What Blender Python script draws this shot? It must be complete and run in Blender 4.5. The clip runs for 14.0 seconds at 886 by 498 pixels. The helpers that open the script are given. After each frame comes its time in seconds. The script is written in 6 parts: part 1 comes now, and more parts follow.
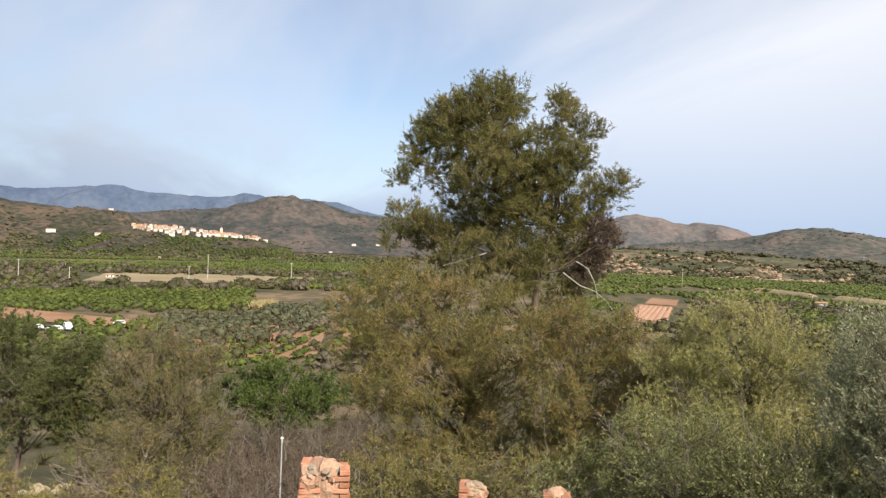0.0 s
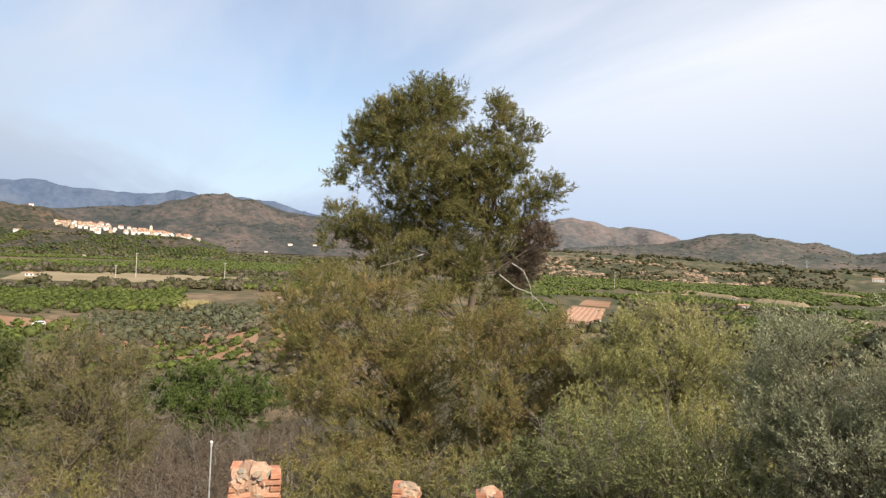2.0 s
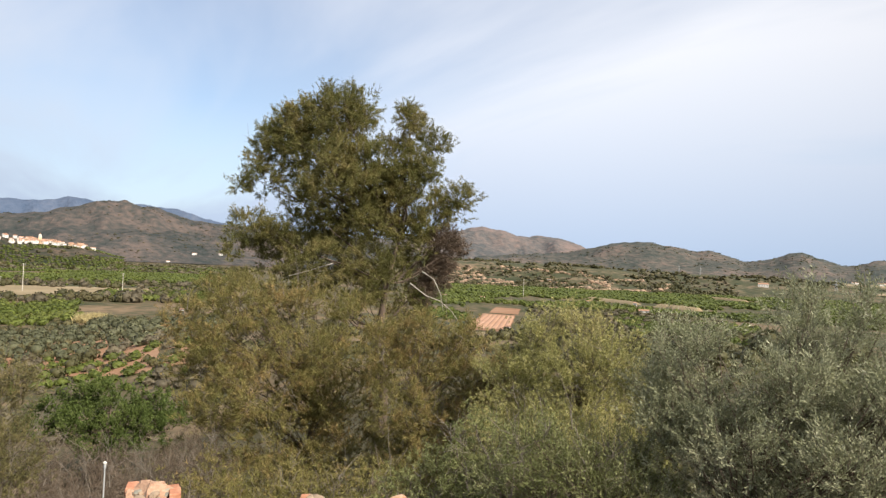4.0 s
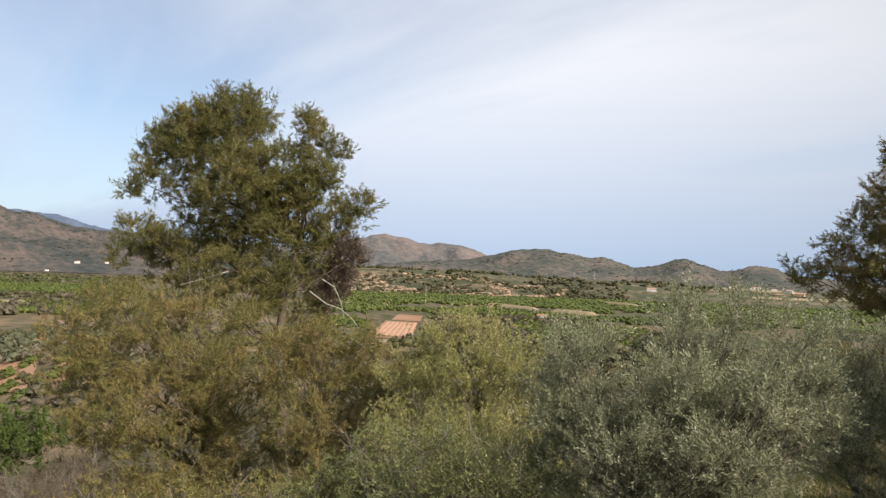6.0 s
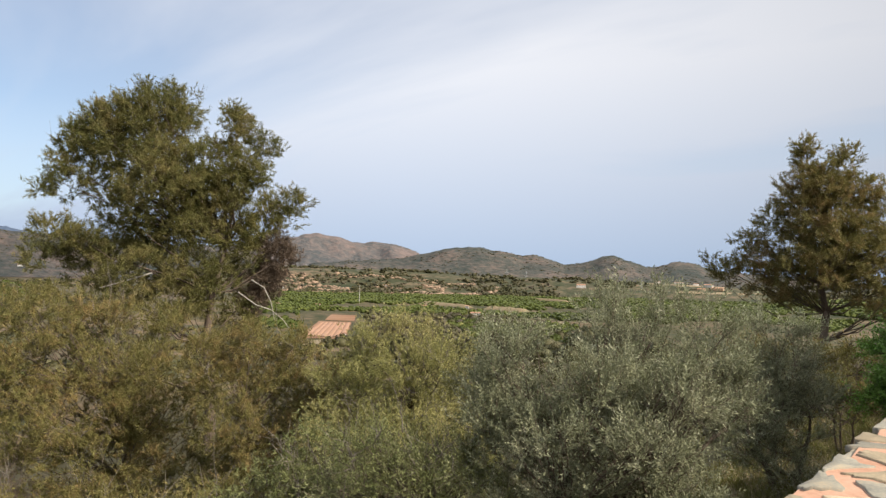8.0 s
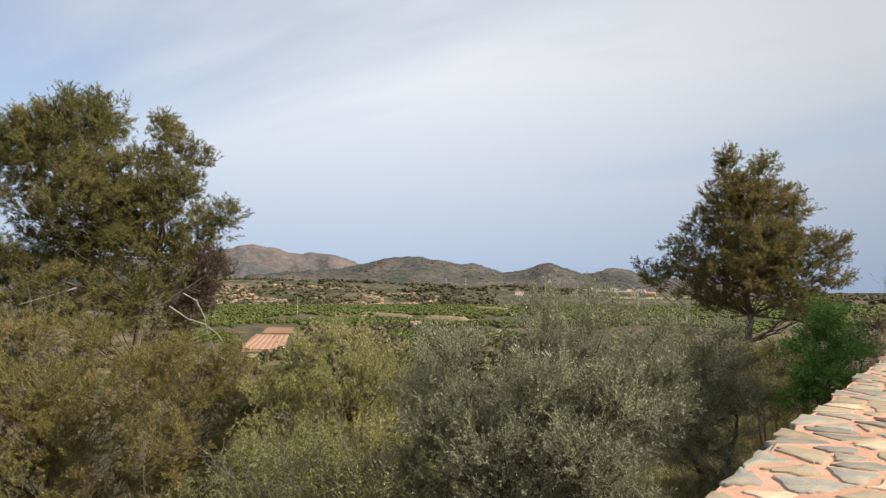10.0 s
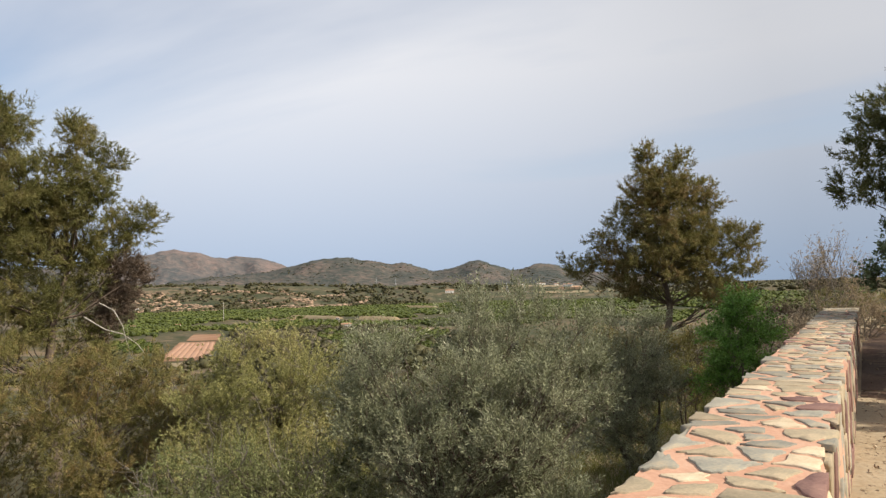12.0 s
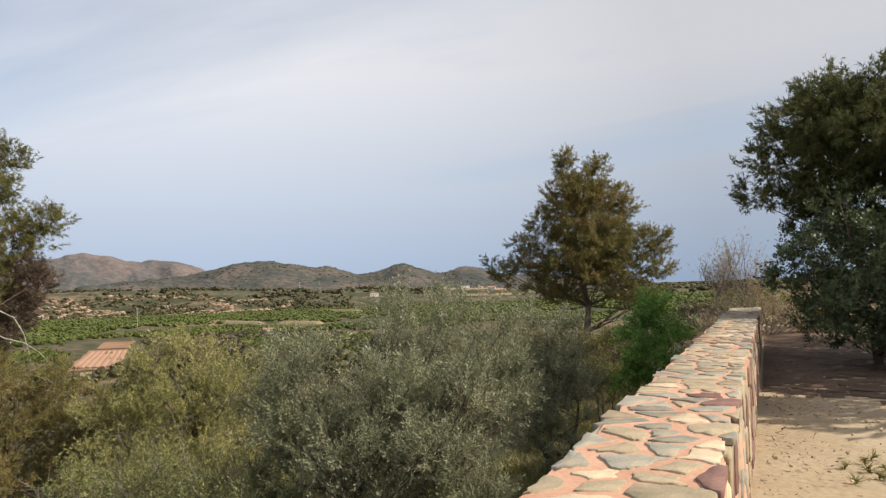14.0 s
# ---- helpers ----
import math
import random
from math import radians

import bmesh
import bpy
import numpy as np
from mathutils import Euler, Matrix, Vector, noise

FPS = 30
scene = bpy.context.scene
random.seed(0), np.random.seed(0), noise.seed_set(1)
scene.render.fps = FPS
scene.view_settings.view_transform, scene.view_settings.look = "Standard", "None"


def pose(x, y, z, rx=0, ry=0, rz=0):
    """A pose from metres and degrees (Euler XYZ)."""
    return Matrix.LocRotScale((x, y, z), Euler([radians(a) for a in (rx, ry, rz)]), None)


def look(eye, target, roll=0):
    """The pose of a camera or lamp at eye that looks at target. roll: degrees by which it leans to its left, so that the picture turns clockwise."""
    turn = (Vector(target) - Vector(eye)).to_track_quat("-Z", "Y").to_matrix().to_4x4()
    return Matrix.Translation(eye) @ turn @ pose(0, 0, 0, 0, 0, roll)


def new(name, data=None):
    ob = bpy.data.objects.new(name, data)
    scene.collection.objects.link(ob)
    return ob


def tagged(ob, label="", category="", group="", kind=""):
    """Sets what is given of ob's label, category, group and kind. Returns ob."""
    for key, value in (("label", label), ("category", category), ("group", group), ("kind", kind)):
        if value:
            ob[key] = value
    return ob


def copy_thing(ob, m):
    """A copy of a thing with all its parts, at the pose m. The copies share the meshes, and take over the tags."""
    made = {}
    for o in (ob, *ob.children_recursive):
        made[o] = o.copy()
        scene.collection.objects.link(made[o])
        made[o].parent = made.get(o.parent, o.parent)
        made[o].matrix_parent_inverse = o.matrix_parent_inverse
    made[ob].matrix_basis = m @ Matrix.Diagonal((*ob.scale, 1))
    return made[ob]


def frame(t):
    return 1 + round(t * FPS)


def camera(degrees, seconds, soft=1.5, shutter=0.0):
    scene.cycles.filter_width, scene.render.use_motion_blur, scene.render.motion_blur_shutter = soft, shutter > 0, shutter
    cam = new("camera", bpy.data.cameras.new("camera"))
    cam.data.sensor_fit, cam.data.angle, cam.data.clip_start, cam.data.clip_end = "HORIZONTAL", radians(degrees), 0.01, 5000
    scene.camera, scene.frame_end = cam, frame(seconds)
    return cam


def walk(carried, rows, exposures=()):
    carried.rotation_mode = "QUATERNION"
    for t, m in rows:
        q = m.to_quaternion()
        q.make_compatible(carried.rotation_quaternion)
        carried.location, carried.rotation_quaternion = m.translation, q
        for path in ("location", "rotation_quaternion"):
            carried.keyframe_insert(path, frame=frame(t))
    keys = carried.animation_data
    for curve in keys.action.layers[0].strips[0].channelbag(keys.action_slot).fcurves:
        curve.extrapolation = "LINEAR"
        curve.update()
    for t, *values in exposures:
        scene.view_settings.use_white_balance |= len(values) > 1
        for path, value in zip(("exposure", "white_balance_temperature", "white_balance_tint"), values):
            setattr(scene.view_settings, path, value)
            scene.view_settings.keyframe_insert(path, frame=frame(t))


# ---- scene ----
EXPOSURES = [(0, 0.46, 6700, 10), (3, 0.50, 6700, 10), (6, 0.42, 6700, 10), (10, 0.30, 6750, 10), (14, 0.24, 6800, 10)]
cam = camera(66.10, 14.0, soft=1.4)
ROWS = (
    (0, -0.200, -0.180, 1.65, 0.21, -2.07, 69.01),
    (0.5, -0.195, -0.175, 1.65, 0.14, -2.11, 67.83),
    (1, -0.189, -0.170, 1.65, 0.20, -2.34, 66.56),
    (1.5, -0.183, -0.165, 1.65, 0.32, -2.48, 65.22),
    (2, -0.176, -0.159, 1.65, 0.52, -2.63, 63.81),
    (2.5, -0.169, -0.152, 1.65, 0.81, -2.67, 62.19),
    (3, -0.161, -0.145, 1.65, 1.07, -2.57, 60.43),
    (5.5, -0.113, -0.102, 1.65, 2.29, -2.02, 50.07),
    (6, -0.105, -0.094, 1.65, 2.48, -1.93, 48.21),
    (6.5, -0.097, -0.088, 1.65, 2.57, -1.77, 46.62),
    (7, -0.091, -0.082, 1.65, 2.59, -1.50, 45.22),
    (7.5, -0.085, -0.077, 1.65, 2.54, -1.28, 43.96),
    (8, -0.079, -0.071, 1.65, 2.52, -1.21, 42.65),
    (10.5, -0.049, -0.044, 1.65, 3.45, 0.27, 36.19),
    (11, -0.043, -0.038, 1.65, 3.38, 0.80, 34.71),
    (11.5, -0.036, -0.032, 1.65, 3.33, 1.30, 33.25),
    (12, -0.029, -0.026, 1.65, 3.23, 1.70, 31.75),
    (12.5, -0.022, -0.020, 1.65, 3.12, 1.93, 30.21),
    (13, -0.015, -0.013, 1.65, 3.10, 2.06, 28.66),
    (13.5, -0.007, -0.007, 1.65, 3.16, 1.97, 27.07),
    (14, 0.000, 0.000, 1.65, 3.29, 2.08, 25.45),
)
walk(cam, [(t, pose(x, y, z, 90 + pitch, roll, yaw)) for t, x, y, z, pitch, roll, yaw in ROWS], EXPOSURES)
import mathutils.bvhtree

# ---- world, sun ----
SUN_TURN, SUN_HEIGHT = radians(77), radians(40)
world = bpy.data.worlds.new("sky")
scene.world = world
world.use_nodes = True
nt = world.node_tree
nt.nodes.clear()
w_out = nt.nodes.new("ShaderNodeOutputWorld")
w_bg = nt.nodes.new("ShaderNodeBackground")
w_sky = nt.nodes.new("ShaderNodeTexSky")
w_sky.sky_type = 'NISHITA'
w_sky.sun_disc = False
w_sky.sun_elevation, w_sky.sun_rotation = SUN_HEIGHT, SUN_TURN
w_sky.altitude, w_sky.air_density, w_sky.dust_density, w_sky.ozone_density = 100, 1.0, 0.4, 2.0
w_co = nt.nodes.new("ShaderNodeTexCoord")
w_sep = nt.nodes.new("ShaderNodeSeparateXYZ")
nt.links.new(w_co.outputs["Generated"], w_sep.inputs[0])


def sky_math(kind, a, b, clamp=False):
    node = nt.nodes.new("ShaderNodeMath")
    node.operation, node.use_clamp = kind, clamp
    for socket, value in zip(node.inputs, (a, b)):
        if isinstance(value, (int, float)):
            socket.default_value = value
        else:
            nt.links.new(value, socket)
    return node.outputs[0]


def sky_range(value, a, b, c, d):
    node = nt.nodes.new("ShaderNodeMapRange")
    for key, number in (("From Min", a), ("From Max", b), ("To Min", c), ("To Max", d)):
        node.inputs[key].default_value = number
    nt.links.new(value, node.inputs["Value"])
    return node.outputs[0]


# thin high cloud on a flat layer, drawn out by the wind
w_lift = sky_math('ADD', sky_math('MAXIMUM', w_sep.outputs["Z"], 0.0), 0.16)
w_flat = nt.nodes.new("ShaderNodeCombineXYZ")
nt.links.new(sky_math('DIVIDE', w_sep.outputs["X"], w_lift), w_flat.inputs["X"])
nt.links.new(sky_math('DIVIDE', w_sep.outputs["Y"], w_lift), w_flat.inputs["Y"])
w_map = nt.nodes.new("ShaderNodeMapping")
w_map.inputs["Rotation"].default_value = (0, 0, radians(-62))
w_map.inputs["Scale"].default_value = (0.30, 0.85, 1.0)
w_map.inputs["Location"].default_value = (0.9, 0.35, 0)
nt.links.new(w_flat.outputs[0], w_map.inputs["Vector"])
w_noise = nt.nodes.new("ShaderNodeTexNoise")
for key, number in (("Scale", 1.0), ("Detail", 6), ("Roughness", 0.52), ("Distortion", 0.5)):
    w_noise.inputs[key].default_value = number
nt.links.new(w_map.outputs[0], w_noise.inputs["Vector"])
w_streak = sky_range(w_noise.outputs[0], 0.36, 0.62, 0.22, 0.88)
w_low = sky_math('MULTIPLY', sky_range(w_sep.outputs["Z"], 0.0, 0.22, 0.8, 0.0), sky_range(w_sep.outputs["X"], -1.0, -0.6, 0.78, 1.0))
w_side = sky_range(w_sep.outputs["X"], -0.95, -0.55, 0.0, 0.38)
w_cover = sky_math('ADD', sky_math('ADD', w_streak, w_low), w_side, True)
w_veil = nt.nodes.new("ShaderNodeValToRGB")
w_veil.color_ramp.elements[0].position, w_veil.color_ramp.elements[1].position = 0.0, 0.30
w_veil.color_ramp.elements[0].color = (0.40, 0.53, 0.74, 1)
w_veil.color_ramp.elements[1].color = (0.82, 0.86, 0.95, 1)
nt.links.new(w_sep.outputs["Z"], w_veil.inputs[0])
# the veil is painted brighter towards the middle of the valley, to fit the view
w_mid = sky_math('ADD', sky_math('MULTIPLY', w_sep.outputs["X"], -0.82), sky_math('MULTIPLY', w_sep.outputs["Y"], 0.57))
w_veil_up = nt.nodes.new("ShaderNodeVectorMath")
w_veil_up.operation = 'SCALE'
nt.links.new(w_veil.outputs[0], w_veil_up.inputs[0])
nt.links.new(sky_range(w_mid, 0.62, 0.98, 5.35, 7.15), w_veil_up.inputs["Scale"])
w_mix = nt.nodes.new("ShaderNodeMix")
w_mix.data_type = 'RGBA'
w_bg.inputs["Strength"].default_value = 0.118
for a, b in ((w_cover, w_mix.inputs["Factor"]), (w_sky.outputs[0], w_mix.inputs["A"]), (w_veil_up.outputs[0], w_mix.inputs["B"]),
             (w_mix.outputs["Result"], w_bg.inputs["Color"]), (w_bg.outputs[0], w_out.inputs["Surface"])):
    nt.links.new(a, b)

sun = new("sun", bpy.data.lights.new("sun", 'SUN'))
sun.data.energy, sun.data.angle, sun.data.color = 4.8, radians(0.6), (1.0, 0.93, 0.82)
sun_from = Vector((math.sin(SUN_TURN) * math.cos(SUN_HEIGHT), math.cos(SUN_TURN) * math.cos(SUN_HEIGHT), math.sin(SUN_HEIGHT)))
sun.matrix_world = look(sun_from * 50, (0, 0, 0))


# ---- materials ----
def mat(name, stops, scale=4.0, fine=40.0, rough=0.9, bump=0.3, dist=0.02, island=0.0, obrand=0.0, through_light=0.0, stretch=(1, 1, 1), fine_mix=0.35, spec=0.2, span=0.4):
    """Two scales of noise over a colour ramp, with relief; island and obrand vary the brightness piece by piece."""
    m = bpy.data.materials.new(name)
    m.use_nodes = True
    t = m.node_tree
    n, l = t.nodes, t.links
    bsdf = n["Principled BSDF"]
    bsdf.inputs["Roughness"].default_value = rough
    bsdf.inputs["Specular IOR Level"].default_value = spec
    co = n.new("ShaderNodeTexCoord")
    mp = n.new("ShaderNodeMapping")
    mp.inputs["Scale"].default_value = stretch
    l.new(co.outputs["Object"], mp.inputs["Vector"])
    big, small = n.new("ShaderNodeTexNoise"), n.new("ShaderNodeTexNoise")
    for node, s, d in ((big, scale, 4), (small, fine, 3)):
        node.inputs["Scale"].default_value = s
        node.inputs["Detail"].default_value = d
        l.new(mp.outputs[0], node.inputs["Vector"])
    mix = n.new("ShaderNodeMix")
    mix.inputs["Factor"].default_value = fine_mix
    l.new(big.outputs[0], mix.inputs["A"])
    l.new(small.outputs[0], mix.inputs["B"])
    ramp = n.new("ShaderNodeValToRGB")
    e = ramp.color_ramp.elements
    while len(e) < len(stops):
        e.new(0.5)
    for k, c in enumerate(stops):
        e[k].position = 0.5 - span / 2 + span * k / max(1, len(stops) - 1)
        e[k].color = (*c, 1)
    l.new(mix.outputs[0], ramp.inputs[0])
    colour = ramp.outputs[0]
    for amount, kind, out in ((island, "ShaderNodeNewGeometry", "Random Per Island"), (obrand, "ShaderNodeObjectInfo", "Random")):
        if amount:
            src = n.new(kind)
            rng = n.new("ShaderNodeMapRange")
            rng.inputs["To Min"].default_value, rng.inputs["To Max"].default_value = 1 - amount, 1 + amount
            l.new(src.outputs[out], rng.inputs["Value"])
            hsv = n.new("ShaderNodeHueSaturation")
            l.new(rng.outputs[0], hsv.inputs["Value"])
            l.new(colour, hsv.inputs["Color"])
            colour = hsv.outputs[0]
    l.new(colour, bsdf.inputs["Base Color"])
    if bump:
        bp = n.new("ShaderNodeBump")
        bp.inputs["Strength"].default_value, bp.inputs["Distance"].default_value = bump, dist
        l.new(mix.outputs[0], bp.inputs["Height"])
        l.new(bp.outputs[0], bsdf.inputs["Normal"])
    if through_light:
        tr = n.new("ShaderNodeBsdfTranslucent")
        l.new(colour, tr.inputs["Color"])
        ms = n.new("ShaderNodeMixShader")
        ms.inputs[0].default_value = through_light
        l.new(bsdf.outputs[0], ms.inputs[1])
        l.new(tr.outputs[0], ms.inputs[2])
        l.new(ms.outputs[0], n["Material Output"].inputs["Surface"])
    return m


def leaf_mat(name, stops, scale=0.5, rough=0.6, thru=0.3, island=0.3):
    return mat(name, stops, scale, 4.5, rough, 0, 0, island=island, through_light=thru, spec=0.25, fine_mix=0.5)


M_PINE = leaf_mat("pine_needles", ((0.105, 0.115, 0.036), (0.205, 0.192, 0.066), (0.34, 0.265, 0.115)), 0.8)
M_PINE_BROWN = leaf_mat("dry_pine_needles", ((0.125, 0.132, 0.040), (0.245, 0.215, 0.075), (0.42, 0.265, 0.130)), 0.7)
M_PINE_DARK = leaf_mat("dark_needles", ((0.055, 0.070, 0.026), (0.115, 0.128, 0.045), (0.210, 0.195, 0.075)), 0.8)
M_WITHERED = leaf_mat("withered_needles", ((0.10, 0.075, 0.052), (0.17, 0.125, 0.09), (0.26, 0.19, 0.135)), 0.9)
M_OLIVE = leaf_mat("olive_leaves", ((0.140, 0.150, 0.080), (0.27, 0.28, 0.165), (0.50, 0.49, 0.33)), 0.9, 0.42, 0.3, 0.25)
M_BUSH = leaf_mat("grey_green_leaves", ((0.115, 0.134, 0.048), (0.205, 0.222, 0.086), (0.32, 0.315, 0.155)), 0.9, 0.5, 0.25, 0.4)
M_YOUNG = leaf_mat("young_pine_needles", ((0.200, 0.205, 0.074), (0.36, 0.345, 0.132), (0.53, 0.46, 0.23)), 0.7)
M_SPARSE = leaf_mat("sparse_pine_needles", ((0.108, 0.108, 0.042), (0.195, 0.175, 0.075), (0.31, 0.24, 0.12)), 0.7)
M_GREEN = leaf_mat("fresh_leaves", ((0.080, 0.172, 0.032), (0.165, 0.305, 0.058), (0.26, 0.39, 0.098)), 1.0)
M_STONEPINE = leaf_mat("stone_pine_needles", ((0.055, 0.082, 0.02), (0.11, 0.148, 0.038), (0.18, 0.215, 0.065)), 0.6)
M_CAROB = leaf_mat("carob_leaves", ((0.051, 0.072, 0.034), (0.094, 0.122, 0.055), (0.157, 0.186, 0.086)), 1.0, 0.5, 0.15)
M_DRY = leaf_mat("dry_twigs", ((0.260, 0.195, 0.124), (0.403, 0.319, 0.215), (0.520, 0.416, 0.286)), 1.2)
M_BARE = leaf_mat("bare_twigs", ((0.095, 0.070, 0.052), (0.172, 0.130, 0.094), (0.245, 0.19, 0.14)), 1.2)
M_GRASS = leaf_mat("grass_blades", ((0.09, 0.10, 0.022), (0.17, 0.17, 0.045), (0.36, 0.28, 0.14)), 0.6)
M_STRAW = leaf_mat("straw_grass", ((0.30, 0.22, 0.13), (0.43, 0.33, 0.21), (0.52, 0.42, 0.28)), 0.8)
M_REED = leaf_mat("dry_reeds", ((0.34, 0.27, 0.12), (0.48, 0.40, 0.20), (0.55, 0.47, 0.27)), 0.6)
M_CITRUS = leaf_mat("citrus_leaves", ((0.048, 0.064, 0.013), (0.090, 0.112, 0.022), (0.150, 0.162, 0.038)), 0.02, thru=0.15, island=0.35)
M_LEAFLESS = leaf_mat("leafless_branches", ((0.068, 0.057, 0.037), (0.112, 0.094, 0.060), (0.16, 0.137, 0.092)), 0.05, thru=0.1)
M_GROVE = leaf_mat("grove_leaves", ((0.056, 0.060, 0.032), (0.096, 0.100, 0.054), (0.140, 0.136, 0.078)), 0.05, thru=0.15)
M_SCRUB = leaf_mat("scrub_leaves", ((0.038, 0.043, 0.017), (0.081, 0.076, 0.032), (0.147, 0.119, 0.062)), 0.03, thru=0.15)
M_BARK = mat("bark", ((0.07, 0.05, 0.04), (0.14, 0.105, 0.08), (0.22, 0.175, 0.14)), 3, 30, 0.95, 0.8, 0.04, stretch=(1, 1, 0.3))
M_GREYWOOD = mat("dead_wood", ((0.135, 0.112, 0.090), (0.215, 0.185, 0.150), (0.29, 0.255, 0.21)), 4, 40, 0.9, 0.5, 0.02, stretch=(1, 1, 0.3))
M_BLEACHED = mat("bleached_wood", ((0.26, 0.23, 0.19), (0.40, 0.36, 0.31), (0.5, 0.46, 0.4)), 4, 40, 0.9, 0.4, 0.02, stretch=(1, 1, 0.3))
M_TWIG = mat("grey_twigs", ((0.10, 0.08, 0.06), (0.17, 0.14, 0.105), (0.25, 0.21, 0.16)), 4, 40, 0.9, 0.3, 0.02, stretch=(1, 1, 0.3))
# litter and soil colour, darkened to stand in for tree shade
M_SHADED_LITTER = mat("needle_carpet", ((0.075, 0.048, 0.034), (0.13, 0.085, 0.06), (0.23, 0.155, 0.105)), 1.6, 26, 0.95, 0.6, 0.02, fine_mix=0.5)
M_SLOPE = mat("slope_soil", ((0.036, 0.034, 0.017), (0.065, 0.057, 0.029), (0.12, 0.095, 0.055)), 0.3, 4, 0.95, 0.6, 0.1)
M_SAND = mat("sandy_soil", ((0.297, 0.225, 0.140), (0.387, 0.306, 0.203), (0.450, 0.369, 0.257)), 0.7, 18, 0.95, 0.5, 0.03, fine_mix=0.45)
M_LITTER = leaf_mat("leaf_litter", ((0.07, 0.045, 0.03), (0.14, 0.09, 0.06), (0.25, 0.17, 0.11)), 3.0, island=0.5)
M_PEBBLE = mat("pebbles", ((0.45, 0.36, 0.25), (0.6, 0.5, 0.36)), 3, 30, 0.9, 0.3, island=0.35)
M_MORTAR = mat("pink_mortar", ((0.42, 0.22, 0.14), (0.54, 0.315, 0.215), (0.60, 0.40, 0.29)), 2.5, 45, 0.95, 0.6, 0.012)
M_SLAB_PALE = mat("pale_slab", ((0.42, 0.33, 0.22), (0.55, 0.44, 0.30), (0.64, 0.53, 0.38)), 5.0, 85, 0.85, 0.3, 0.006, fine_mix=0.45, obrand=0.15)
M_SLAB_GREY = mat("grey_slab", ((0.20, 0.195, 0.165), (0.295, 0.275, 0.222), (0.43, 0.345, 0.235)), 6.0, 85, 0.85, 0.3, 0.006, fine_mix=0.45, obrand=0.22)
M_SLAB_BEIGE = mat("beige_slab", ((0.24, 0.212, 0.150), (0.345, 0.28, 0.188), (0.47, 0.365, 0.245)), 6.0, 85, 0.85, 0.3, 0.006, fine_mix=0.45, obrand=0.18)
M_SLAB_RED = mat("maroon_slab", ((0.15, 0.08, 0.07), (0.22, 0.125, 0.105), (0.30, 0.18, 0.14)), 5.0, 85, 0.85, 0.3, 0.006, fine_mix=0.45, obrand=0.2)
M_BRICK = mat("fired_brick", ((0.32, 0.13, 0.075), (0.43, 0.20, 0.12), (0.52, 0.30, 0.20)), 6, 60, 0.9, 0.5, 0.008, obrand=0.25)
M_RUBBLE = mat("rubble_mortar", ((0.30, 0.165, 0.105), (0.42, 0.26, 0.175), (0.52, 0.36, 0.26)), 7, 45, 0.95, 0.9, 0.03)
M_RUBBLE_STONE = mat("rubble_stone", ((0.26, 0.21, 0.15), (0.37, 0.27, 0.19), (0.46, 0.27, 0.18)), 5, 40, 0.9, 0.6, 0.01, obrand=0.25)
M_WHITEWASH = mat("whitewash", ((0.62, 0.58, 0.52), (0.76, 0.73, 0.68), (0.84, 0.82, 0.78)), 0.2, 2, 0.9, 0, obrand=0.12)
M_OCHRE = mat("ochre_render", ((0.45, 0.30, 0.19), (0.60, 0.43, 0.29), (0.66, 0.52, 0.38)), 0.2, 2, 0.9, 0, obrand=0.2)
M_ROOF = mat("clay_roof", ((0.36, 0.17, 0.10), (0.48, 0.27, 0.18), (0.56, 0.36, 0.26)), 0.3, 4, 0.9, 0, obrand=0.2)
M_DARKPANE = mat("dark_pane", ((0.03, 0.035, 0.04), (0.06, 0.065, 0.07)), 1, 8, 0.15, 0, spec=0.6)
M_METAL = mat("galvanised_metal", ((0.36, 0.37, 0.37), (0.52, 0.53, 0.53)), 5, 40, 0.45, 0.1, 0.003, spec=0.5)
M_CAR = mat("white_car_paint", ((0.74, 0.74, 0.74), (0.82, 0.82, 0.82)), 0.5, 8, 0.25, 0, spec=0.5)
M_TYRE = mat("tyre_rubber", ((0.02, 0.02, 0.02), (0.045, 0.045, 0.045)), 4, 30, 0.85, 0.2)
M_CONCRETE = mat("pale_concrete", ((0.42, 0.39, 0.34), (0.54, 0.5, 0.44), (0.62, 0.58, 0.52)), 0.15, 2, 0.9, 0.2)
M_FIELD_RED = mat("red_soil", ((0.230, 0.115, 0.064), (0.289, 0.162, 0.093), (0.340, 0.212, 0.136)), 0.05, 0.8, 0.95, 0.3, 0.1)
M_FIELD_PALE = mat("pale_soil", ((0.20, 0.155, 0.085), (0.27, 0.21, 0.125), (0.34, 0.27, 0.17)), 0.03, 0.5, 0.95, 0.3, 0.1)
M_FILM = mat("pink_mulch_film", ((0.35, 0.185, 0.105), (0.41, 0.235, 0.145), (0.45, 0.28, 0.185)), 0.1, 1.5, 0.7, 0.1)
M_PLAIN = mat("valley_ground", ((0.034, 0.042, 0.016), (0.066, 0.064, 0.028), (0.120, 0.092, 0.052), (0.21, 0.145, 0.085)), 0.018, 0.16, 0.95, 0.2, 0.5, fine_mix=0.5, span=0.24)
# the blue is air haze painted into the mountains' base colour
M_HILL_FAR = mat("haze_blue_mountain", ((0.055, 0.085, 0.140), (0.088, 0.118, 0.178), (0.125, 0.148, 0.200)), 0.004, 0.03, 1.0, 0.4, 80, fine_mix=0.4, span=0.4)
# some grey-blue distance haze is mixed into the next three hill colours
M_HILL_MID = mat("brown_hill", ((0.036, 0.044, 0.042), (0.068, 0.065, 0.060), (0.122, 0.096, 0.084)), 0.004, 0.035, 1.0, 0.9, 30, fine_mix=0.5, span=0.24)
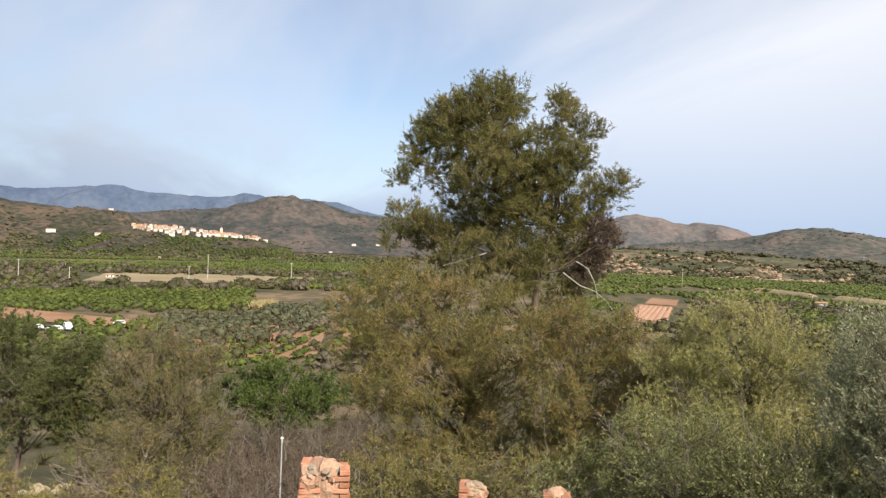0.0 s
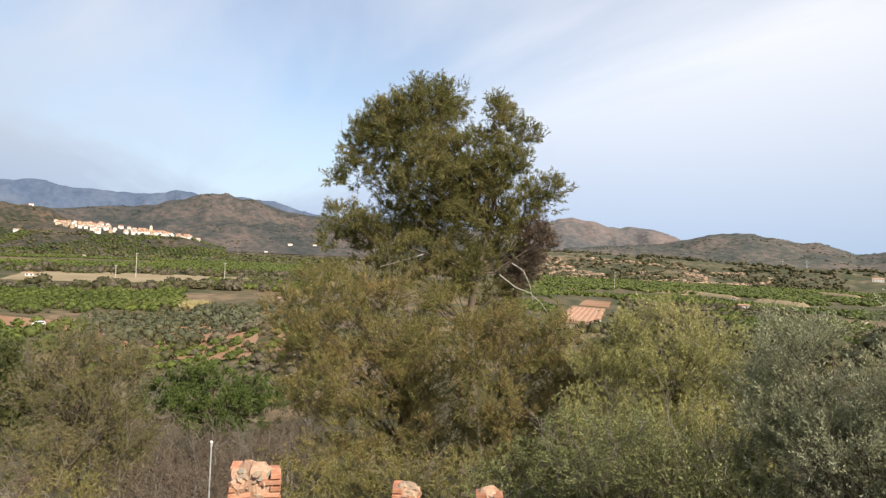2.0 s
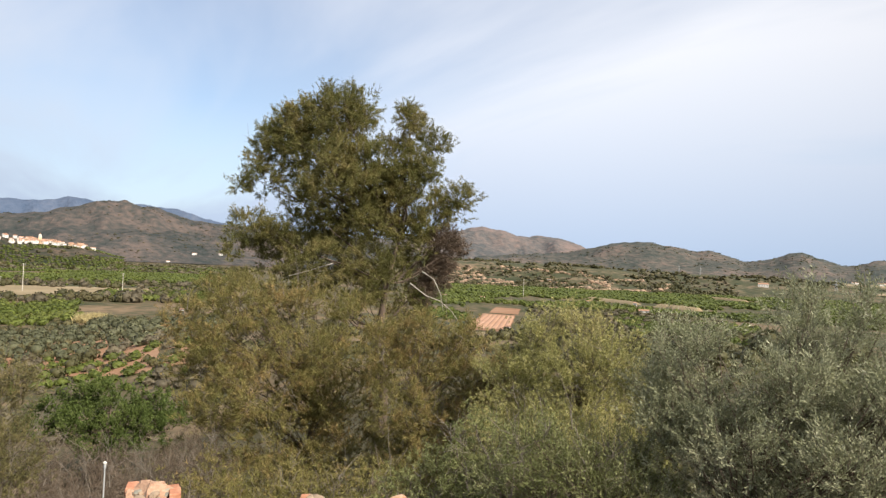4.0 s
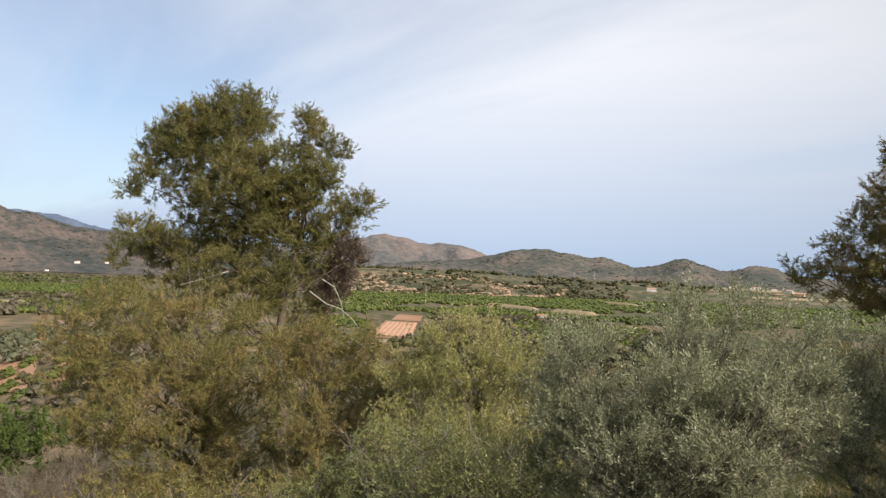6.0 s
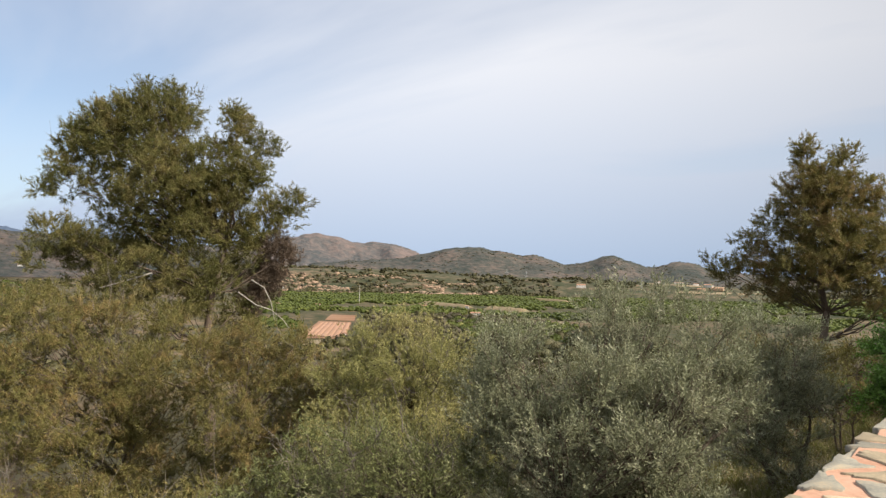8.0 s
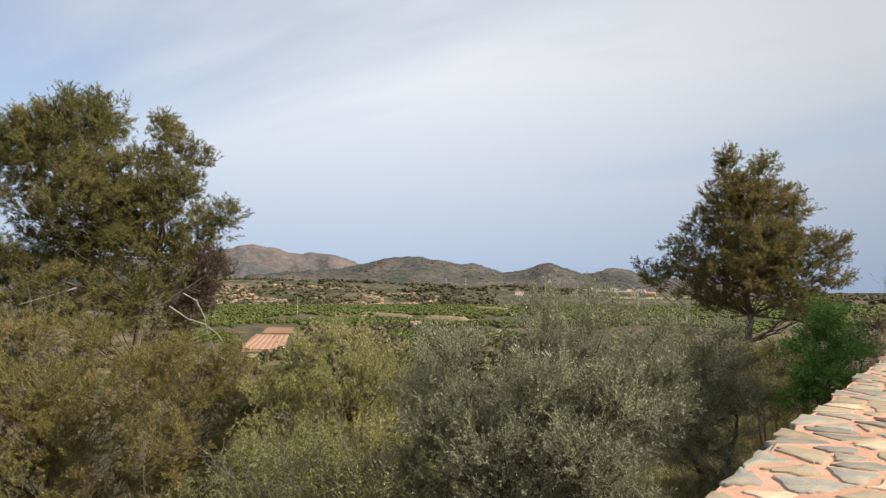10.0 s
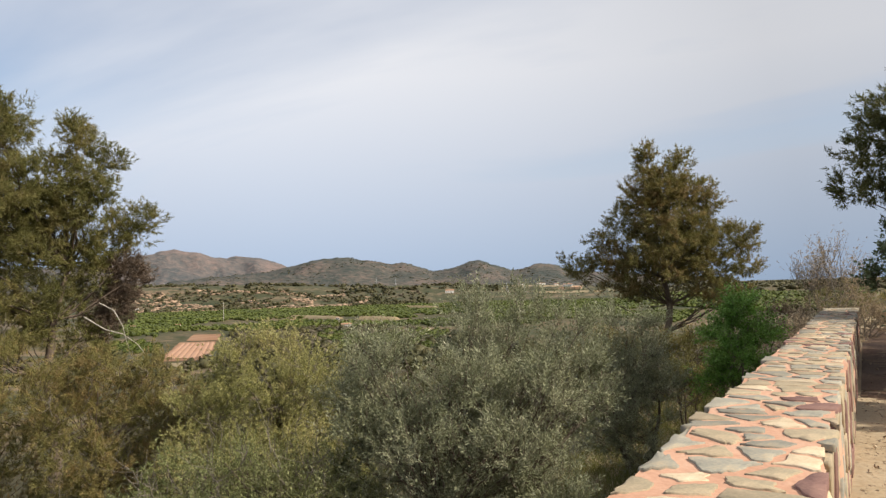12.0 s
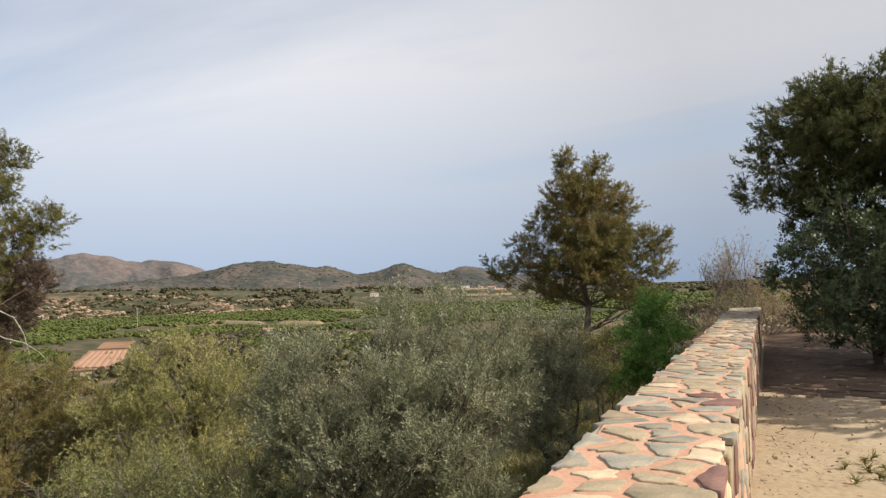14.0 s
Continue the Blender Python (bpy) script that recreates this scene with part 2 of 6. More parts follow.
M_HILL_RED = mat("red_hill", ((0.080, 0.086, 0.088), (0.140, 0.119, 0.112), (0.195, 0.148, 0.132)), 0.0035, 0.03, 1.0, 0.9, 30, fine_mix=0.45, span=0.24)
M_HILL_GREEN = mat("wooded_hill", ((0.040, 0.050, 0.045), (0.078, 0.077, 0.066), (0.150, 0.114, 0.096)), 0.004, 0.04, 1.0, 0.9, 20, fine_mix=0.5, span=0.24)
M_HILL_NEAR = mat("scrubby_hill", ((0.022, 0.030, 0.016), (0.050, 0.047, 0.033), (0.125, 0.088, 0.062)), 0.007, 0.08, 1.0, 0.9, 10, fine_mix=0.5, span=0.24)
M_RISE = mat("wooded_rise", ((0.035, 0.045, 0.022), (0.07, 0.07, 0.036), (0.19, 0.14, 0.09)), 0.012, 0.08, 1.0, 0.6, 4, fine_mix=0.5, span=0.24)
M_ROCK = mat("pale_rock", ((0.28, 0.19, 0.125), (0.42, 0.30, 0.21)), 0.05, 0.5, 0.95, 0, island=0.25)


# ---- building helpers ----
BVHTree = mathutils.bvhtree.BVHTree
rng = np.random.default_rng(5)
EYE_Z = 1.65


def mesh_from(name, verts, tris=None, quads=None, smooth=False):
    """A mesh from arrays of vertices, triangles and quads."""
    me = bpy.data.meshes.new(name)
    verts = np.asarray(verts, dtype=np.float32)
    parts, starts, n = [], [], 0
    for faces, k in ((tris, 3), (quads, 4)):
        if faces is not None and len(faces):
            faces = np.asarray(faces, dtype=np.int32)
            parts.append(faces.ravel())
            starts.append(n + np.arange(len(faces), dtype=np.int32) * k)
            n += faces.size
    loops, begin = np.concatenate(parts), np.concatenate(starts)
    me.vertices.add(len(verts))
    me.vertices.foreach_set("co", verts.ravel())
    me.loops.add(len(loops))
    me.loops.foreach_set("vertex_index", loops)
    me.polygons.add(len(begin))
    me.polygons.foreach_set("loop_start", begin)
    me.update(calc_edges=True)
    me.validate()
    if smooth:
        me.polygons.foreach_set("use_smooth", [True] * len(me.polygons))
    return me


def put(name, me, material, parent=None, label="", category="", group="", kind="", at=None):
    if material is not None and not me.materials:
        me.materials.append(material)
    ob = new(name, me)
    if parent is not None:
        ob.parent = parent
    if at is not None:
        ob.matrix_basis = at
    return tagged(ob, label, category, group, kind)


def part(name, bm, material, parent, label=""):
    me = bpy.data.meshes.new(name)
    bm.to_mesh(me)
    bm.free()
    return put(name, me, material, parent, label)


def root(name, at, label, category, group=""):
    ob = new(name)
    ob.empty_display_size = 0.2
    ob.matrix_basis = at
    return tagged(ob, label, category, group)


def box_bm(size, at=(0, 0, 0), bevel=0.0, turn=0.0):
    bm = bmesh.new()
    bmesh.ops.create_cube(bm, size=1.0, matrix=Matrix.Translation(at) @ Matrix.Rotation(turn, 4, 'Z') @ Matrix.Diagonal((*size, 1)))
    if bevel:
        bmesh.ops.bevel(bm, geom=bm.edges[:], offset=bevel, segments=1, affect='EDGES')
    return bm


def tube(points, radii, sides=6):
    """Vertices and quads of a tapered tube along points."""
    pts = np.asarray(points, float)
    v, q = [], []
    for i, p in enumerate(pts):
        d = pts[min(i + 1, len(pts) - 1)] - pts[max(i - 1, 0)]
        d = d / (np.linalg.norm(d) + 1e-9)
        a = np.cross(d, (0.3, 0.9, 0.2))
        a = a / (np.linalg.norm(a) + 1e-9)
        b = np.cross(d, a)
        for k in range(sides):
            w = 2 * math.pi * k / sides
            v.append(p + radii[i] * (a * math.cos(w) + b * math.sin(w)))
    for i in range(len(pts) - 1):
        for k in range(sides):
            q.append((i * sides + k, i * sides + (k + 1) % sides, (i + 1) * sides + (k + 1) % sides, (i + 1) * sides + k))
    return np.array(v), np.array(q)


def joined(pieces):
    v, q, n = [], [], 0
    for a, b in pieces:
        v.append(a)
        q.append(b + n)
        n += len(a)
    return np.concatenate(v), np.concatenate(q)


def smooth01(x, a, b):
    k = np.clip((np.asarray(x, float) - a) / (b - a), 0, 1)
    return k * k * (3 - 2 * k)


def land_z(x, y):
    """Height of the hillside and valley outside the terrace."""
    x, y = np.asarray(x, float), np.asarray(y, float)
    s = np.maximum(-x - 0.6, 0) * (1 - 0.42 * smooth01(y, 14, 34))
    s = np.maximum(s, np.maximum(y - 46, 0) * 0.8)
    s = np.maximum(s, np.maximum(x - 70, 0))
    s = np.maximum(s, np.maximum(-y - 70, 0))
    z = -0.75 - 24.6 * (1 - np.exp(-s / 80))
    d = np.hypot(x, y)
    z = z - 0.8 * smooth01(-x, 0.9, 2.4) * (1 - smooth01(d, 22, 60))
    return z + 0.35 * smooth01(d, 30, 90) * np.sin(x * 0.031 + 1) * np.cos(y * 0.027) + np.maximum(d - 1500, 0) * 0.0035


def stand(azimuth):
    """Where the eye stands when it looks that way."""
    k = float(smooth01(azimuth, 30, 70))
    return -0.2 * k, -0.18 * k


def polar(azimuth, d):
    a = radians(azimuth)
    ox, oy = stand(azimuth)
    x, y = ox - math.sin(a) * d, oy + math.cos(a) * d
    return x, y, float(land_z(x, y))


# ---- ground, terrace ----
def make_ground():
    az = np.concatenate([np.linspace(-20, 120, 211), np.linspace(124, 336, 54)])
    d = 0.4 * (4990 / 0.4) ** np.linspace(0, 1, 150)
    A, D = np.meshgrid(np.radians(az), d, indexing="ij")
    X, Y = -np.sin(A) * D, np.cos(A) * D
    Z = land_z(X, Y)
    for i in range(X.shape[0]):
        for j in range(X.shape[1]):
            if 1.5 < D[i, j] < 300:
                Z[i, j] += 0.12 * min(1, D[i, j] / 20) * noise.noise((X[i, j] * 0.35, Y[i, j] * 0.35, 0)) * 2
    Z = np.minimum(Z, np.where((X > -0.85) & (Y < 40) & (D < 60), -0.7, 1e3))
    na, nd = X.shape
    i, j = np.meshgrid(np.arange(na), np.arange(nd - 1), indexing="ij")
    k = (i + 1) % na
    q = np.stack([i * nd + j, i * nd + j + 1, k * nd + j + 1, k * nd + j], -1).reshape(-1, 4)
    me = mesh_from("ground", np.stack([X, Y, Z], -1).reshape(-1, 3), quads=q, smooth=True)
    me.materials.append(M_SLOPE)
    me.materials.append(M_PLAIN)
    far = (np.broadcast_to(d[None, :-1], (na, nd - 1)) > 62).astype(np.int32).ravel()
    me.polygons.foreach_set("material_index", far)
    return put("ground", me, None, label="dry hillside soil falling to a wide green farmed valley", category="ground", kind="structure")


TERRAIN = [make_ground()]


def make_terrace():
    nx, ny = 90, 150
    X, Y = np.meshgrid(np.linspace(0, 1, nx) ** 1.8 * 60 - 0.45, np.linspace(-30, 38, ny), indexing="ij")
    Z = np.zeros_like(X)
    for i in range(nx):
        for j in range(ny):
            Z[i, j] = 0.05 * noise.noise((X[i, j] * 0.5, Y[i, j] * 0.5, 3)) + 0.02 * noise.noise((X[i, j] * 2.3, Y[i, j] * 2.3, 3))
    edge = smooth01(Y, 34, 38)
    Z = Z - 0.8 * edge
    v = np.stack([X, Y, Z], -1).reshape(-1, 3)
    i, j = np.meshgrid(np.arange(nx - 1), np.arange(ny - 1), indexing="ij")
    q = np.stack([i * ny + j, (i + 1) * ny + j, (i + 1) * ny + j + 1, i * ny + j + 1], -1).reshape(-1, 4)
    low = v[:ny].copy()
    low[:, 2] = -1.2
    n = len(v)
    side = np.stack([np.arange(ny - 1), np.arange(1, ny), n + np.arange(1, ny), n + np.arange(ny - 1)], -1)
    me = mesh_from("pavement", np.concatenate([v, low]), quads=np.concatenate([q, side]), smooth=True)
    put("pavement", me, M_SAND, label="sandy beige terrace of trodden earth beside the wall", category="terrace", kind="structure")


make_terrace()


def hill(name, dist, depth, profile, az0, az1, material, label, rough=0.12, foot=-26.0, seed=0.0):
    """A range of hills; profile: the skyline, as (azimuth, elevation) in degrees."""
    na, nd = int((az1 - az0) * 5), 26
    az = np.linspace(az0, az1, na)
    pts = sorted(profile)
    el = np.interp(az, [p[0] for p in pts], [p[1] for p in pts])
    el = np.convolve(np.pad(el, 4, mode="edge"), np.hanning(11)[1:-1] / np.hanning(11).sum(), mode="valid")
    el = el + np.array([0.10 * noise.fractal((w * 1.1 + seed, seed, 0), 0.8, 2.2, 4) for w in az])
    v = []
    for i in range(na):
        a = radians(az[i])
        fade = float(smooth01(az[i], az0, az0 + 1.5) * (1 - smooth01(az[i], az1 - 1.5, az1)))
        for j in range(nd):
            u = j / (nd - 1)
            d = dist - depth * (1 - u / 0.8)
            rise = math.sin(min(1, u / 0.8) * math.pi / 2) ** 1.25 if u < 0.8 else 1 - ((u - 0.8) / 0.2) ** 2 * 0.8
            x, y = -math.sin(a) * d, math.cos(a) * d
            top = EYE_Z + math.tan(radians(el[i])) * dist - foot
            f = noise.fractal((x * 0.0022 + seed, y * 0.0022, seed), 0.9, 2.1, 5) + 0.75 * (0.35 - 1.4 * abs(noise.noise((x * 0.0048, y * 0.0048, seed)))) + 0.3 * (0.3 - abs(noise.noise((x * 0.011, y * 0.011, seed))))
            g = math.sin(rise * math.pi) * 1.0 + 0.10 * rise
            v.append((x, y, foot - 4 + fade * (top * rise * (1 + rough * 2.2 * f * g) + 4)))
    i, j = np.meshgrid(np.arange(na - 1), np.arange(nd - 1), indexing="ij")
    q = np.stack([i * nd + j, i * nd + j + 1, (i + 1) * nd + j + 1, (i + 1) * nd + j], -1).reshape(-1, 4)
    return put(name, mesh_from(name, v, quads=q, smooth=True), material, label=label, category="hill", kind="structure")


# far range; its colour carries the haze
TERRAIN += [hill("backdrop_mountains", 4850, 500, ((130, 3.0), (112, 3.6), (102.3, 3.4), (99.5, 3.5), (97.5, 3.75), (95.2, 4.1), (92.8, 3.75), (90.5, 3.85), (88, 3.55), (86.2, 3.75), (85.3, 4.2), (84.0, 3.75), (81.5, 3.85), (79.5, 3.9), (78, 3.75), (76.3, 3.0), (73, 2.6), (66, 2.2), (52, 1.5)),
     52, 130, M_HILL_FAR, "distant mountain range with haze blue painted into its colour", 0.2, -20, 3.0)]
TERRAIN += [hill("backdrop_hill_brown", 3600, 1100, ((101, 1.6), (93, 2.2), (88.5, 2.5), (86, 2.9), (83.5, 3.55), (81, 3.85), (79.2, 3.75), (76.8, 2.95), (74, 2.75), (70, 2.5), (63, 2.0), (56, 1.0)),
     56, 101, M_HILL_MID, "bare brown rounded hill with dark scrub", 0.2, -20, 7.0)]
TERRAIN += [hill("backdrop_hill_reddish", 4300, 900, ((69, 1.8), (60, 2.3), (56, 2.9), (53.6, 3.35), (51.5, 3.2), (50.2, 2.85), (47.8, 2.95), (46.4, 2.75), (44.5, 2.0), (41, 1.0)), 41, 69, M_HILL_RED,
     "reddish bare hill range beyond the valley", 0.14, -18, 11.0)]
TERRAIN += [hill("backdrop_hill_wooded", 3500, 1000, ((55, 1.0), (46, 1.6), (44, 2.1), (42, 2.55), (40.2, 2.7), (38, 2.4), (36.2, 2.05), (35.3, 2.2), (34.2, 1.95), (32.6, 1.25), (30.6, 1.6), (28.8, 2.15), (27.2, 1.6), (25.8, 1.2), (24.6, 1.45), (23.4, 1.85), (22.2, 1.45), (20.5, 1.0), (16, 0.6), (8, 0.0)),
     8, 55, M_HILL_GREEN, "low wooded hills with dark green scrub", 0.12, -18, 17.0)]
TERRAIN += [hill("backdrop_hill_scrub", 2100, 420, ((126, 2.0), (112, 2.6), (102, 2.6), (98.5, 2.2), (95.6, 2.1), (94.3, 2.0), (92.5, 1.3), (90.5, 0.8), (88, 0.2)), 88, 126, M_HILL_NEAR,
     "dark scrubby hill above the white village", 0.16, -22, 23.0)]
TERRAIN += [hill("backdrop_rise_wooded", 1750, 500, ((66, 0.4), (54, 0.7), (47, 0.75), (41, 0.35), (34, 0.25), (27, -0.1), (16, -0.3)), 16, 66, M_RISE,
     "low wooded rise at the far side of the fields", 0.2, -25, 29.0)]


def village_knoll():
    """The scrubby knoll that the village stands on."""
    n, md = 60, 14
    v = []
    for i in range(n):
        az = 97.5 - 16 * i / (n - 1)
        u = min(1, max(0, (93.6 - az) / 10.0))
        top = (1.35 if u < 0.3 else 1.35 - (u - 0.3) * 1.0) * float(smooth01(az, 81.5, 84.5)) * (1 - float(smooth01(az, 94.0, 97.5)))
        for j in range(md):
            d = 1340 + 360 * j / (md - 1)
            k = math.sin(j / (md - 1) * math.pi / 2)
            el = -1.05 + (top + 0.95) * k
            a = radians(az)
            x, y = -math.sin(a) * d, math.cos(a) * d
            v.append((x, y, max(float(land_z(x, y)) - 2, EYE_Z + math.tan(radians(el)) * d - 4)))
    q = [(i * md + j, i * md + j + 1, (i + 1) * md + j + 1, (i + 1) * md + j) for i in range(n - 1) for j in range(md - 1)]
    return put("ground_village", mesh_from("ground_village", v, quads=q, smooth=True), M_HILL_NEAR, label="scrubby knoll under the white village", category="hill", kind="structure")


TERRAIN += [village_knoll()]


def terrain_tree():
    v, f, n = [], [], 0
    for ob in TERRAIN:
        v += [w.co[:] for w in ob.data.vertices]
        f += [[k + n for k in p.vertices] for p in ob.data.polygons]
        n = len(v)
    return BVHTree.FromPolygons(v, f)


RELIEF = terrain_tree()


def land(azimuth, elevation):
    """The point of the land seen from the eye at an azimuth (degrees, to the left of north) and elevation."""
    a, e = radians(azimuth), math.tan(radians(elevation))
    d = Vector((-math.sin(a), math.cos(a), e)).normalized()
    place = RELIEF.ray_cast(Vector((0, 0, EYE_Z)) + d * 60, d)[0]
    if place is None:
        return polar(azimuth, 4500)
    return tuple(place)


def relief_z(x, y):
    """Height of the land or hills at far places."""
    out = np.empty(len(x))
    for i in range(len(x)):
        hit = RELIEF.ray_cast(Vector((float(x[i]), float(y[i]), 900)), Vector((0, 0, -1)))[0]
        out[i] = hit.z if hit is not None else float(land_z(x[i], y[i]))
    return out


# ---- wall ----
def clip(poly, p, n):
    """Keep the side of a polygon where (v - p) . n <= 0."""
    out = []
    for i, a in enumerate(poly):
        b = poly[(i + 1) % len(poly)]
        da, db = (a[0] - p[0]) * n[0] + (a[1] - p[1]) * n[1], (b[0] - p[0]) * n[0] + (b[1] - p[1]) * n[1]
        if da <= 0:
            out.append(a)
        if da * db < 0:
            k = da / (da - db)
            out.append((a[0] + (b[0] - a[0]) * k, a[1] + (b[1] - a[1]) * k))
    return out


def paving(width, length, cw, cl, rnd):
    """Irregular interlocking outlines over a strip, as lists of corners."""
    nw, nl = max(1, round(width / cw)), round(length / cl)
    seeds = [((i + 0.5 + rnd.uniform(-0.5, 0.5) + 0.3 * (j % 2)) * width / nw, (j + 0.5 + rnd.uniform(-0.5, 0.5)) * length / nl, j) for j in range(nl) for i in range(nw)]
    cells = []
    for x, y, j in seeds:
        poly = [(-0.0, max(0, y - 1)), (width, max(0, y - 1)), (width, min(length, y + 1)), (0, min(length, y + 1))]
        for u, w, k in seeds:
            if abs(k - j) <= 3 and (u, w) != (x, y):
                dx, dy = u - x, (w - y)
                poly = clip(poly, ((x + u) / 2, (y + w) / 2), (dx, dy))
                if len(poly) < 3:
                    break
        if len(poly) >= 3:
            cells.append(((x, y), poly))
    return cells


def slab_mesh(centre, poly, gap, thick, rnd, over=0.0):
    """A flat stone: an angular outline drawn in by the joint, with chipped rims. Local axes u, v, up."""
    cx = sum(p[0] for p in poly) / len(poly)
    cy = sum(p[1] for p in poly) / len(poly)
    rim = []
    for i, a in enumerate(poly):
        b = poly[(i + 1) % len(poly)]
        side = gap * rnd.uniform(0.5, 1.7)
        for k in (0.05, 0.28, 0.52, 0.76):
            rim.append((a[0] + (b[0] - a[0]) * k, a[1] + (b[1] - a[1]) * k, side * rnd.uniform(0.5, 1.6)))
    low, mid, top = [], [], []
    for x, y, g in rim:
        r = math.hypot(x - cx, y - cy) + 1e-6
        k = max(0.6, 1 - (g - over) / r)
        px, py = (x - cx) * k, (y - cy) * k
        low.append((px * 1.01, py * 1.01, -0.03))
        mid.append((px, py, thick * 0.6))
        k2 = max(0.2, 1 - rnd.uniform(0.002, 0.008) / r)
        top.append((px * k2, py * k2, thick + rnd.uniform(-0.003, 0.002)))
    n = len(rim)
    verts = low + mid + top + [(0, 0, thick + rnd.uniform(-0.002, 0.004))]
    quads = [(a * n + i, a * n + (i + 1) % n, (a + 1) * n + (i + 1) % n, (a + 1) * n + i) for a in (0, 1) for i in range(n)]
    tris = [(2 * n + i, 2 * n + (i + 1) % n, 3 * n) for i in range(n)]
    return (cx, cy), mesh_from("stone", verts, tris, quads)


WALL_IN, WALL_OUT, WALL_TOP, WALL_Y0, WALL_Y1 = -0.19, -0.84, 0.9, -4.0, 18.2


def make_wall():
    rnd = random.Random(11)
    bm = box_bm((WALL_IN - WALL_OUT - 0.04, WALL_Y1 - WALL_Y0, WALL_TOP + 1.0), ((WALL_IN + WALL_OUT) / 2, (WALL_Y0 + WALL_Y1) / 2, (WALL_TOP - 1.0) / 2))
    bmesh.ops.subdivide_edges(bm, edges=[e for e in bm.edges if abs(e.verts[0].co.y - e.verts[1].co.y) > 1], cuts=110)
    bmesh.ops.subdivide_edges(bm, edges=[e for e in bm.edges if abs(e.verts[0].co.y - e.verts[1].co.y) < 0.01], cuts=4)
    for vert in bm.verts:
        d = noise.noise_vector(vert.co * 3.1) * 0.035 + noise.noise_vector(vert.co * 11.0) * 0.012
        vert.co += Vector((d.x, d.y, d.z * 0.12))
    me = bpy.data.meshes.new("wall")
    bm.to_mesh(me)
    bm.free()
    wall = put("wall_parapet", me, M_MORTAR, label="low parapet of irregular grey and maroon stones in pink mortar", category="wall", kind="structure")
    pal = [M_SLAB_GREY] * 12 + [M_SLAB_BEIGE] * 10 + [M_SLAB_PALE] * 2 + [M_SLAB_RED]
    length = WALL_Y1 - WALL_Y0
    loose = {}

    def lay(m, material, at, single):
        if single:
            put("stone", m, material, wall, at=at)
            return
        v = np.array([tuple(at @ w.co) for w in m.vertices])
        loose.setdefault(material, []).append((v, [tuple(p.vertices) for p in m.polygons]))
        bpy.data.meshes.remove(m)

    for centre, poly in paving(WALL_IN - WALL_OUT, length, 0.19, 0.20, rnd):
        (u, v), m = slab_mesh(centre, poly, rnd.choice((0.010, 0.016, 0.024, 0.034, 0.05, 0.07)), rnd.uniform(0.002, 0.006), rnd, 0.0)
        edge = rnd.uniform(-0.05, 0.02) if u < 0.17 else (rnd.uniform(-0.01, 0.03) if u > 0.5 else 0)
        lay(m, rnd.choice(pal + [M_SLAB_RED] * (2 if u < 0.12 or u > 0.53 else 0)), pose(WALL_OUT + u + edge, WALL_Y0 + v, WALL_TOP + 0.004, rnd.uniform(-0.6, 0.6), rnd.uniform(-0.6, 0.6), 0), WALL_Y0 + v > 1.0)
    for centre, poly in paving(WALL_TOP, length, 0.22, 0.40, rnd):
        (u, v), m = slab_mesh(centre, poly, rnd.choice((0.02, 0.03, 0.045)), rnd.uniform(0.003, 0.016), rnd, 0.0)
        face = Matrix(((0, 0, 1, WALL_IN - 0.016), (0, 1, 0, WALL_Y0 + v), (-1, 0, 0, WALL_TOP - u), (0, 0, 0, 1)))
        lay(m, rnd.choice([M_SLAB_BEIGE] * 5 + [M_SLAB_PALE] + [M_SLAB_GREY] * 3 + [M_SLAB_RED] * 5), face, 2.0 < WALL_Y0 + v < 9.0)
    for centre, poly in paving(WALL_TOP + 0.8, length, 0.28, 0.42, rnd):
        (u, v), m = slab_mesh(centre, poly, 0.024, rnd.uniform(0.012, 0.03), rnd, 0.0)
        face = Matrix(((0, 0, -1, WALL_OUT + 0.016), (0, 1, 0, WALL_Y0 + v), (1, 0, 0, WALL_TOP - (WALL_TOP + 0.8) + u), (0, 0, 0, 1)))
        lay(m, rnd.choice(pal + [M_SLAB_BEIGE] * 6), face, False)
    for material, pieces in loose.items():
        verts, faces, n = [], [], 0
        for v, f in pieces:
            verts += v.tolist()
            faces += [tuple(k + n for k in q) for q in f]
            n += len(v)
        me = bpy.data.meshes.new("stonework")
        me.from_pydata(verts, [], faces)
        put("stonework", me, material, wall, kind="stuff")


# ---- plants ----
def turns(n, up=0.0, axis=None, spread=1.0):
    """n random rotation matrices; with axis (n, 3), the third column follows it."""
    z = rng.normal(size=(n, 3)) * spread
    if axis is not None:
        z = z + axis
    z[:, 2] += up
    z /= np.linalg.norm(z, axis=1)[:, None] + 1e-9
    a = np.cross(z, rng.normal(size=(n, 3)))
    a /= np.linalg.norm(a, axis=1)[:, None] + 1e-9
    b = np.cross(z, a)
    return np.stack([a, b, z], -1)


def scatter(tv, tf, places, rots, sizes):
    """Copies of a small template joined into arrays."""
    n, k = len(places), len(tv)
    v = np.einsum("nij,kj->nki", rots, tv) * np.asarray(sizes)[:, None, None] + places[:, None, :]
    f = tf[None] + (np.arange(n) * k)[:, None, None]
    return v.reshape(-1, 3), f.reshape(-1, tf.shape[1])


